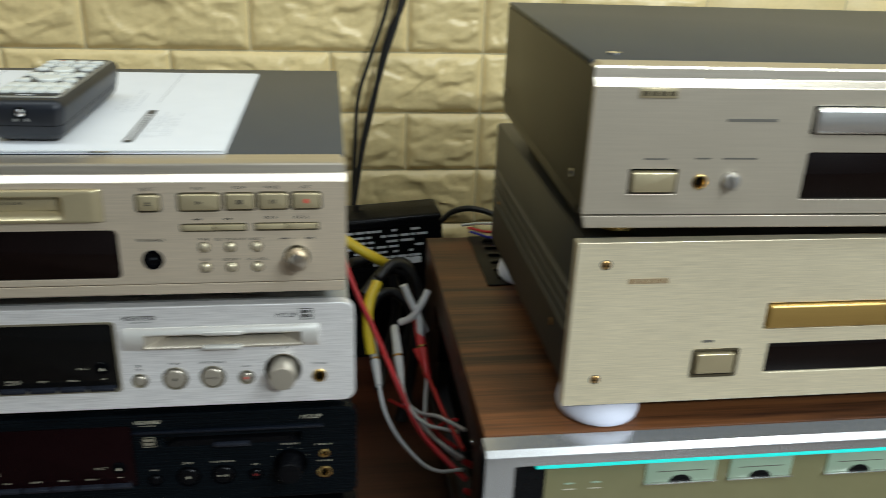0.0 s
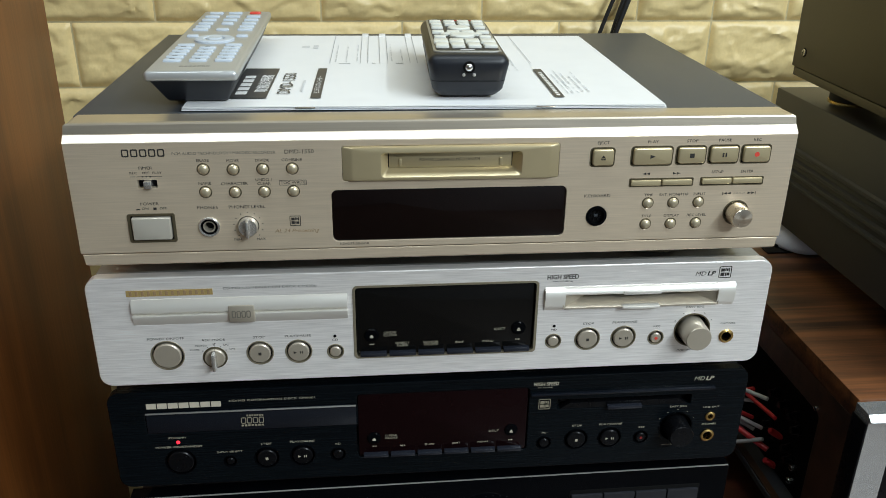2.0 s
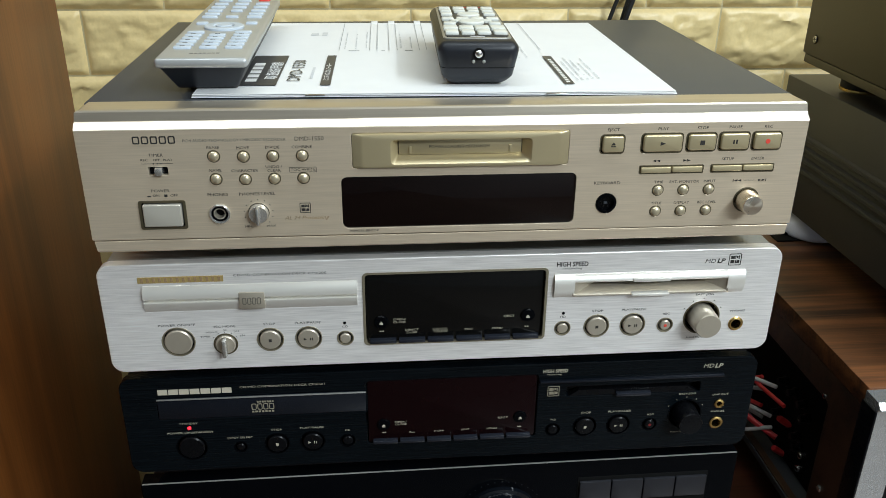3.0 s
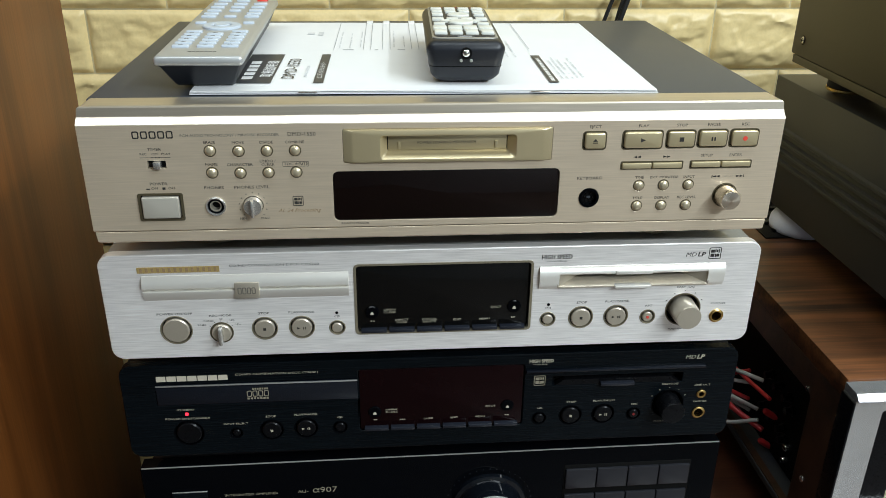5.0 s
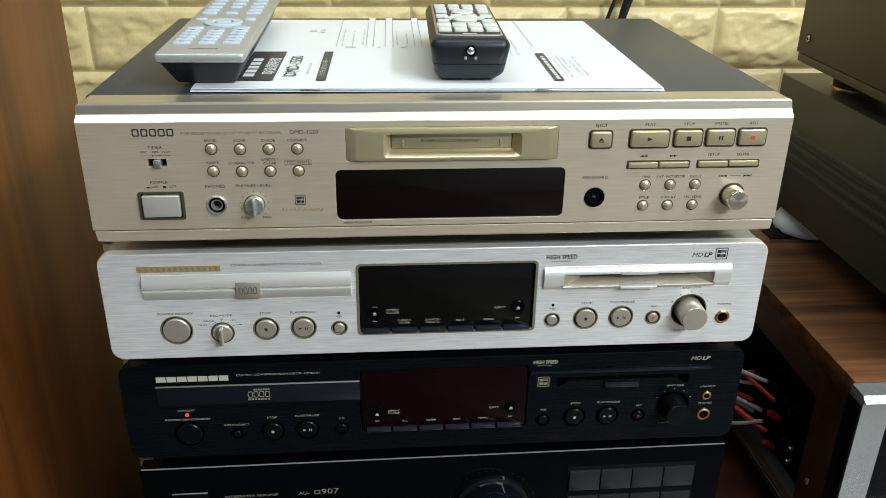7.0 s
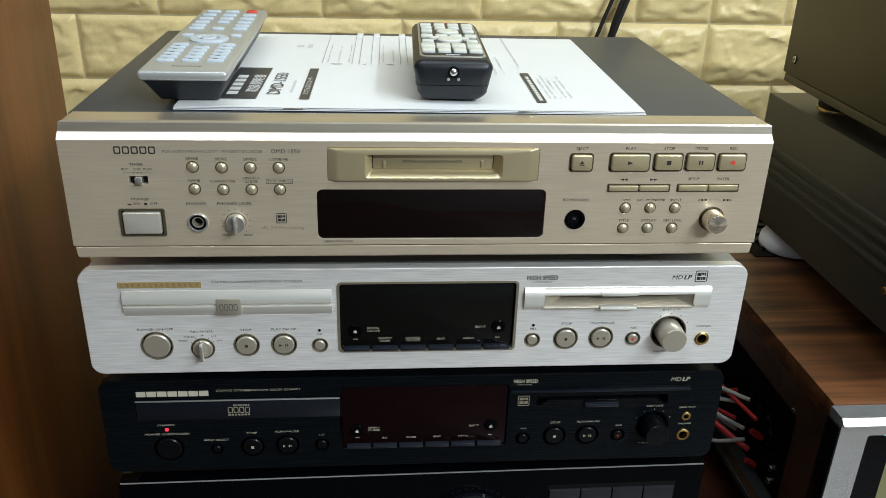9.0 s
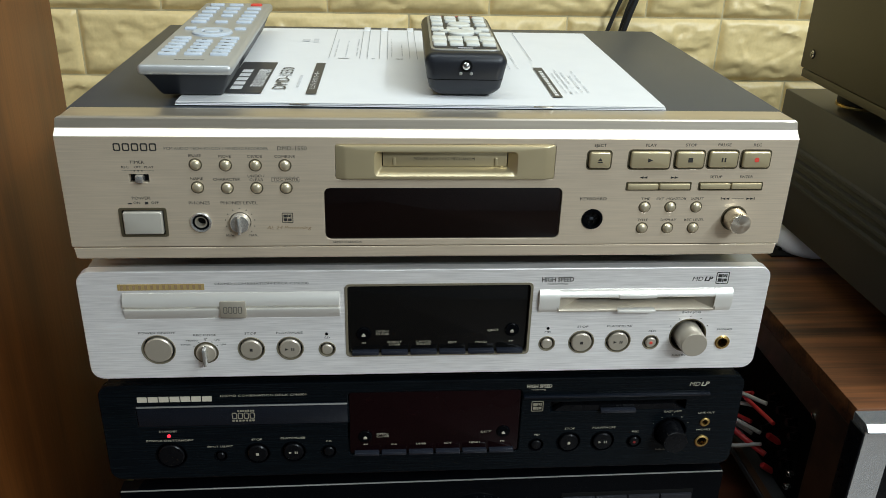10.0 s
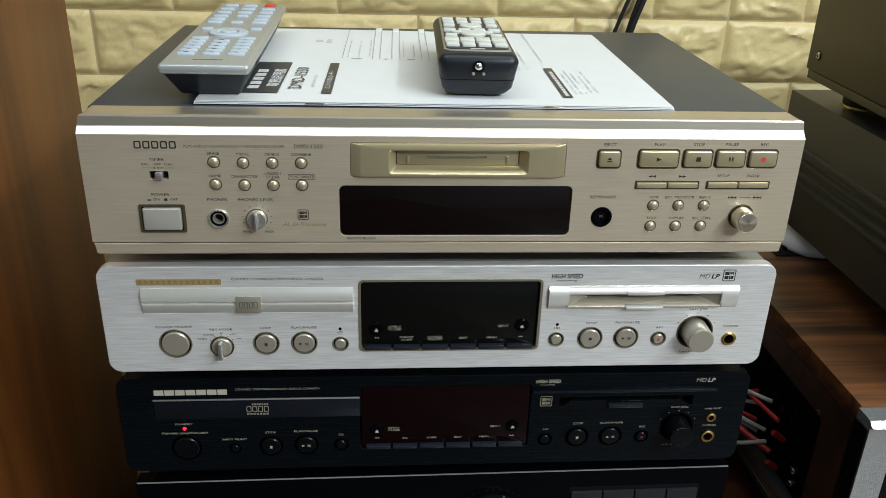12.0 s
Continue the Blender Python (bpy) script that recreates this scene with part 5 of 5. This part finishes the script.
def upper_player():
    T = thing("disc_player", (0.1765, 0.545, 0.796), "champagne-grey disc player with bronze sides on a gold player", "disc player", turn=(0, 0, -1.5))
    W = 434.0
    holes = [rr(110, 19.5, 1.2, 207, 77.5, 2), rr(120, 34, 2, 214, 38, 3), rr(34, 18, 1, 47, 34, 2), circ(5, 80, 34), circ(6.4, 102, 35)]
    part("front_panel", plate(rr(W, 88, 0.8, W / 2, 54.5, 2), holes, 0, 4, 0.3, GREY_CHAMPAGNE), GREY_CHAMPAGNE, T)
    part("panel_back", box(W - 8, 2, 96, 0, (W / 2, 6.5, 54)), HOLE, T)
    part("top_rail", round_ends(along_x([(4, 98), (0.05, 98.6), (0.2, 99.0), (4.4, 102.8), (4.7, 103.3), (5.2, 109.4), (5.9, 110.8), (7.2, 111.2), (24, 111.2), (24, 108), (7.4, 108), (6.2, 98)], -W / 2, W / 2), [(111.0, 112, 3.6), (110.5, 111.0, 1.8), (109, 110.5, 0.6)], 2.4), RAIL, T, (W / 2, 0, 0), smooth=5)
    part("bottom_lip", round_ends(along_x([(0.6, 0.5), (0.1, 1.2), (0.1, 9.0), (0.3, 9.2), (6, 9.2), (6, 10.2), (22, 10.2), (22, 0.0), (1.4, 0.0)], 1 - W / 2, W / 2 - 1), [(-1, 0.6, 3.0), (0.6, 1.3, 1.5)], 3.0), GREY_CHAMPAGNE, T, (W / 2, 0, 0))
    player_body(T, 2, W - 2, 8.2, 330, 10.4, 107.6, BRONZE_SIDE)
    part("case_floor", box(W - 6, 300, 8, 0.5, (W / 2, 176, 6)), BRONZE_SIDE, T)
    part("lid_plate", box(W - 5, 305, 3.7, 1.0, (W / 2, 24.4 + 152.5, 109.6)), LID_SLATE, T, label="grey steel lid")
    screw(T, 2, 42, 27, 3.6, CHROME)
    screw(T, 2, 308, 27, 3.6, CHROME)
    part("lid_screw", lathe([(4.5, 0), (4.5, -1), (0, -1.6)], 20), CHROME, T, (24, 44, 111.7), (-90, 0, 0))
    part("badge", box(26, 1.0, 6.4, 0.4, (43, -0.3, 94.4)), CHAMPAGNE_BTN, T)
    bars(31, 55, 94.4, 3.0, 4, T, CHAMPAGNE_DARK, -0.8, 0.25)
    part("model_print", box(35, 0.2, 2.0, 0, (110, -0.08, 77)), INK_GREY, T)
    for x, w, z in ((47, 16, 50), (80, 11, 50.5), (106, 24, 50.5)):
        part("key_print", box(w, 0.2, 1.2, 0, (x, -0.08, z)), INK_GREY, T)
    part("disc_tray", box(108, 9, 18, 3, (207.5, 0.5, 77.5), 3), SATIN, T, label="silver disc tray")
    part("display_window", box(119, 3, 33, 0.8, (214, 2.2, 38)), SMOKE, T)
    k = part("power_button", prism(rr(30, 14, 1, 0, 0, 3), -2.6, 4, 1.0, 3), CHAMPAGNE_BTN, T, (47, 0, 34))
    k = part("headphone_jack", lathe([(5.4, 0.3), (5.4, -0.8), (4.4, -1.2), (3.4, 0.4), (3.4, 5)], 28), GOLD, T, (80, 0, 34))
    part("jack_bore", lathe([(0, 4.6), (3.4, 4.6), (3.4, 4.9)], 20), HOLE, k)
    k = part("level_knob", lathe([(5.9, 4), (5.9, -3), (5.3, -4), (0, -4.1)], 32), SATIN, T, (102, 0, 35))
    part("knob_pointer", box(2, 5, 10.5, 0.6, (0, -5, 0)), SATIN, k)
    for x in (40, W - 40):
        for y in (52, 272):
            f = foot(T, x, y, 1.5, 16.3, 21, RUBBER)
            part("foot_ring", lathe([(21.2, 12.6), (21.9, 13.2), (21.9, 15.6), (20, 16.2)], 24), GOLD, f)
    return T


upper_player()


# ---- cables and the power supply behind ----
def cable(label, points, r, mat, group=""):
    ob = new("cable", tube(points, r, mat))
    return tagged(ob, label, "cable", group)


for k, pts in enumerate(([(0.122, 1.140, 1.02), (0.106, 1.138, 0.877), (0.087, 1.136, 0.834), (0.067, 1.136, 0.744), (0.047, 1.136, 0.650), (0.03, 1.12, 0.52)],
                         [(0.100, 1.141, 1.02), (0.086, 1.140, 0.876), (0.062, 1.139, 0.80), (0.047, 1.138, 0.75), (0.043, 1.138, 0.69), (0.036, 1.13, 0.54)],
                         [(0.116, 1.141, 1.02), (0.101, 1.134, 0.87), (0.080, 1.131, 0.80), (0.055, 1.131, 0.70), (0.044, 1.128, 0.63), (0.025, 1.11, 0.50)])):
    cable("thin black cable hanging down the brick wall", pts, 0.0036 if k != 1 else 0.0026, WIRE_BLACK, "wall cables")


def power_supply():
    T = thing("power_supply", (0.078, 1.075, 0.408), "black power supply box with a white rating label", "power supply", turn=(0, -3.0, 4))
    part("box_body", box(170, 62, 206, 6, (0, 0, 103), 3), BLACK_PL, T)
    part("rating_label", box(124, 0.4, 56, 0, (-4, -31.1, 166)), SMOKE_GREY, T)
    rng = random.Random(7)
    bm = bmesh.new()
    for row in range(6):
        x = -60.0
        while x < 50:
            w = rng.uniform(6, 22)
            if rng.random() < 0.7:
                c = bmesh.ops.create_cube(bm, size=1.0)
                bmesh.ops.scale(bm, vec=(w * 0.8, 0.3, 3.2), verts=c["verts"])
                bmesh.ops.translate(bm, vec=(x + w / 2, -31.5, 188 - 7.5 * row), verts=c["verts"])
            x += w
    part("label_print", bm, PAPER_GREY, T)["kind"] = "stuff"
    part("label_strip", box(64, 0.3, 9, 0, (22, -31.5, 143)), PAPER, T)
    return T


power_supply()


def plug_lead(points, wire, boot, label, ringmat=GOLD):
    """A signal lead whose plug has a coloured boot and a gold ring."""
    T = thing("signal_lead", points[0], label, "signal cable", "signal leads")
    base = Vector(points[0])
    rel = [tuple(Vector(p) - base) for p in points]
    part("wire", tube(rel, 0.0020, wire), wire, T)
    a, b = Vector(rel[0]), Vector(rel[1])
    d = (b - a).normalized()
    q = d.to_track_quat("Y", "Z").to_matrix().to_4x4()
    ob = part("plug_boot", lathe([(0, -40), (4.0, -40), (4.6, -36), (5.0, -4), (5.0, 6), (4.2, 24), (3.2, 40), (0, 41)], 20), boot, T)
    ob.matrix_basis = Matrix.Translation(a) @ q
    rg = part("plug_ring", lathe([(5.3, -1.5), (5.7, -1), (5.7, 1), (5.3, 1.5)], 20), ringmat, T)
    rg.matrix_basis = Matrix.Translation(a + d * 0.003) @ q
    return T


# leads that run from behind the decks to the receiver's sockets
plug_lead([(0.053, 0.838, 0.526), (0.055, 0.805, 0.517), (0.064, 0.775, 0.488), (0.090, 0.745, 0.461), (0.108, 0.72, 0.462), (0.1317, 0.6956, 0.480)], WIRE_WHITE, WIRE_WHITE, "white lead with a white plug boot")
cable("thick yellow plug boot behind the decks", [(0.058, 0.880, 0.600), (0.048, 0.862, 0.584), (0.046, 0.850, 0.560), (0.049, 0.840, 0.532)], 0.0062, WIRE_YELLOW)
plug_lead([(0.079, 0.840, 0.529), (0.080, 0.812, 0.517), (0.086, 0.775, 0.504), (0.100, 0.748, 0.500), (0.116, 0.730, 0.505), (0.130, 0.718, 0.509)], WIRE_WHITE, WIRE_WHITE, "white lead with a grey plug boot")
plug_lead([(0.105, 0.840, 0.540), (0.108, 0.812, 0.523), (0.105, 0.79, 0.494), (0.104, 0.765, 0.484), (0.118, 0.735, 0.480), (0.132, 0.7157, 0.477)], WIRE_WHITE, WIRE_RED, "white lead with a red plug boot")
cable("red lead looping down to the receiver", [(0.018, 0.88, 0.640), (0.032, 0.86, 0.603), (0.054, 0.84, 0.557), (0.073, 0.80, 0.523), (0.096, 0.75, 0.489), (0.118, 0.715, 0.478), (0.136, 0.6915, 0.4704)], 0.0030, WIRE_RED, "signal leads")
for pts in ([(0.098, 0.84, 0.535), (0.110, 0.80, 0.520), (0.119, 0.74, 0.515), (0.1282, 0.6763, 0.5182)],
            [(0.070, 0.84, 0.470), (0.106, 0.80, 0.471), (0.116, 0.74, 0.488), (0.128, 0.715, 0.492)],
            [(0.106, 0.77, 0.480), (0.112, 0.75, 0.491), (0.120, 0.74, 0.506), (0.129, 0.725, 0.519)]):
    cable("thin red signal lead plugged into the receiver", pts, 0.0021, WIRE_RED, "signal leads")
for pts in ([(0.085, 0.82, 0.480), (0.099, 0.78, 0.491), (0.113, 0.735, 0.516), (0.134, 0.705, 0.520)],
            [(0.085, 0.82, 0.478), (0.100, 0.78, 0.477), (0.110, 0.74, 0.486), (0.134, 0.705, 0.486)]):
    cable("thin white signal lead plugged into the receiver", pts, 0.0021, WIRE_WHITE, "signal leads")
for x, y, z in ((0.1358, 0.6858, 0.4945), (0.139, 0.6895, 0.4563)):
    ob = part("plug", lathe([(0, -7), (2.4, -7), (3.2, -5), (3.3, 5), (2.7, 12), (0, 12)], 18), WIRE_RED, None, (x * 1000, y * 1000, z * 1000), (-38, 0, -78))
    tagged(ob, "red plug in the receiver's socket bay", "plug", "red plugs")
# thick dark leads bunched behind the stack
for k, pts in enumerate(([(0.045, 0.93, 0.560), (0.075, 0.96, 0.582), (0.105, 1.0, 0.565), (0.115, 1.03, 0.49), (0.10, 1.02, 0.415)],
                         [(0.040, 0.95, 0.545), (0.080, 0.97, 0.574), (0.112, 0.97, 0.550), (0.112, 0.95, 0.47), (0.095, 0.93, 0.415)],
                         [(0.045, 0.90, 0.55), (0.070, 0.92, 0.568), (0.098, 0.92, 0.55), (0.100, 0.90, 0.47), (0.085, 0.88, 0.414)],
                         [(0.060, 0.91, 0.59), (0.085, 0.925, 0.602), (0.108, 0.92, 0.575), (0.104, 0.90, 0.50), (0.090, 0.88, 0.414)],
                         [(0.030, 0.98, 0.58), (0.070, 1.0, 0.572), (0.090, 1.0, 0.52), (0.075, 0.98, 0.44), (0.065, 0.95, 0.414)])):
    cable("thick black power lead bunched behind the stack", pts, 0.0062, WIRE_BLACK, "power leads")
cable("yellow and white plug lead behind the stack", [(0.020, 0.945, 0.628), (0.042, 0.94, 0.614), (0.060, 0.94, 0.603), (0.072, 0.95, 0.592)], 0.0062, WIRE_YELLOW)
tie = thing("cable_tie", (0.100, 0.865, 0.574), "white twisted cable tie round dark leads", "cable tie")
for pts in ([(-0.014, 0, 0.029), (-0.004, -0.004, 0.006), (0.002, -0.004, -0.006), (0.013, 0, -0.030)], [(0.014, 0, 0.022), (0.004, -0.006, 0.004), (-0.004, -0.006, -0.008), (-0.017, 0, -0.018)],
            [(0.000, -0.002, 0.004), (0.004, -0.008, -0.012), (0.005, -0.014, -0.024), (0.006, -0.020, -0.034)]):
    part("tie_strand", tube(pts, 0.0040, WIRE_WHITE), WIRE_WHITE, tie)
# leads behind the players on the receiver
cable("black lead behind the disc players", [(0.150, 1.03, 0.615), (0.165, 1.02, 0.632), (0.195, 1.00, 0.640), (0.24, 0.97, 0.625)], 0.0038, WIRE_BLACK)
cable("red lead behind the disc players", [(0.178, 0.985, 0.622), (0.200, 0.95, 0.630), (0.24, 0.93, 0.640)], 0.0017, WIRE_RED)
cable("blue lead behind the disc players", [(0.178, 0.975, 0.621), (0.205, 0.945, 0.624), (0.24, 0.93, 0.632)], 0.0015, WIRE_BLUE)
cable("white lead behind the disc players", [(0.172, 1.00, 0.620), (0.195, 0.97, 0.634), (0.23, 0.94, 0.642)], 0.0018, WIRE_WHITE)


# ---- bricks of the wall ----
PITCH_X, PITCH_Z, SEAM = 0.2055, 0.0820, 0.2165


def rock(w, h, seed, nx, nz):
    """One rock-face brick, w by h in metres, centred, its face towards -y."""
    verts, faces = [], []
    off = Vector((seed * 3.7, seed * 1.9, seed * 5.3))
    for i in range(nx + 1):
        for j in range(nz + 1):
            x, z = (i / nx - 0.5) * w, (j / nz - 0.5) * h
            ex, ez = w / 2 - abs(x), h / 2 - abs(z)
            wob = 0.0016 * noise.noise(Vector((x, z, 0)) * 60 + off)
            e = max(0.0, min(1.0, (min(ex, ez) + (wob if min(ex, ez) > 1e-6 else 0)) / 0.005))
            e = e * e * (3 - 2 * e)
            p = Vector((x * 1.0, z * 1.5, 0)) * 17 + off
            warp = Vector((noise.noise(p * 0.7), noise.noise(p * 0.7 + Vector((9, 4, 1))), 0)) * 0.9
            n = noise.noise(p + warp) + 0.4 * noise.noise(p * 2.3 + warp)
            s = max(0.0, min(1.0, (n + 0.12) / 0.16))
            s = s * s * (3 - 2 * s)
            n2 = noise.noise(p * 1.6 + warp * 2 + Vector((31, 7, 3)))
            s2 = max(0.0, min(1.0, (n2 + 0.05) / 0.10))
            rim = max(0.0, min(1.0, (min(ex, ez) - 0.003) / 0.010))
            # chipped facets: each cell of the face is a small plane with its own tilt
            q = p * 1.15 + warp * 0.5
            seat = noise.voronoi(q)[1][0]
            lean = noise.noise_vector(seat * 5.1)
            chip = lean.x * (q.x - seat.x) + lean.y * (q.y - seat.y) + 0.35 * lean.z
            hgt = 0.0045 * e + rim * (0.0026 * s + 0.0012 * s2 * (3 - 2 * s2) * s2 + 0.0040 * chip + 0.0014 * noise.noise(p * 3.5) + 0.0007 * noise.noise(p * 9))
            verts.append((x, -hgt, z))
    for i in range(nx):
        for j in range(nz):
            a = i * (nz + 1) + j
            faces.append((a, a + nz + 1, a + nz + 2, a + 1))
    return verts, faces


def rock_mesh(w, h, seed, nx, nz):
    me = bpy.data.meshes.new("brick")
    v, f = rock(w, h, seed, nx, nz)
    me.from_pydata(v, [], f)
    return finish(me, BRICK, 50)


GAP = 0.0022
FULL = [rock_mesh(PITCH_X - GAP, PITCH_Z - GAP, s, 60, 26) for s in range(12)]
HALF = [rock_mesh(PITCH_X / 2 - GAP, PITCH_Z - GAP, s + 40, 32, 26) for s in range(4)]
far_v, far_f = [], []
COARSE = [rock(PITCH_X - GAP, PITCH_Z - GAP, s, 8, 4) for s in range(5)]
pick = random.Random(11)
for row in range(-9, 20):
    zc = 0.8065 + PITCH_Z * (row + 0.5)
    shifted = row % 2 == 0
    if zc > 2.35 or zc < 0.05:
        continue
    for col in range(-13, 11):
        xc = SEAM + PITCH_X * (col + 0.5) + (PITCH_X / 2 if shifted else 0)
        near = -4 <= row <= 3 and -1.0 < xc < 0.55
        if not near:
            v, f = COARSE[pick.randrange(5)]
            base = len(far_v)
            far_v += [(x + xc, y + 1.1598, z + zc) for x, y, z in v]
            far_f += [tuple(i + base for i in q) for q in f]
            continue
        if shifted and col == -1:
            spots = ((SEAM - PITCH_X / 4, pick.choice(HALF)), (SEAM + PITCH_X / 4, pick.choice(HALF)))
        else:
            spots = ((xc, pick.choice(FULL)),)
        for x, me in spots:
            ob = new("brick", me)
            ob.parent = brick_wall
            ob.matrix_parent_inverse = brick_wall.matrix_basis.inverted()
            ob.matrix_basis = pose(x, 1.1598, zc)
me = bpy.data.meshes.new("far_bricks")
me.from_pydata(far_v, [], far_f)
finish(me, BRICK, 50)
far = new("far_bricks", me)
far.parent = brick_wall
far.matrix_parent_inverse = brick_wall.matrix_basis.inverted()
far["kind"] = "stuff"
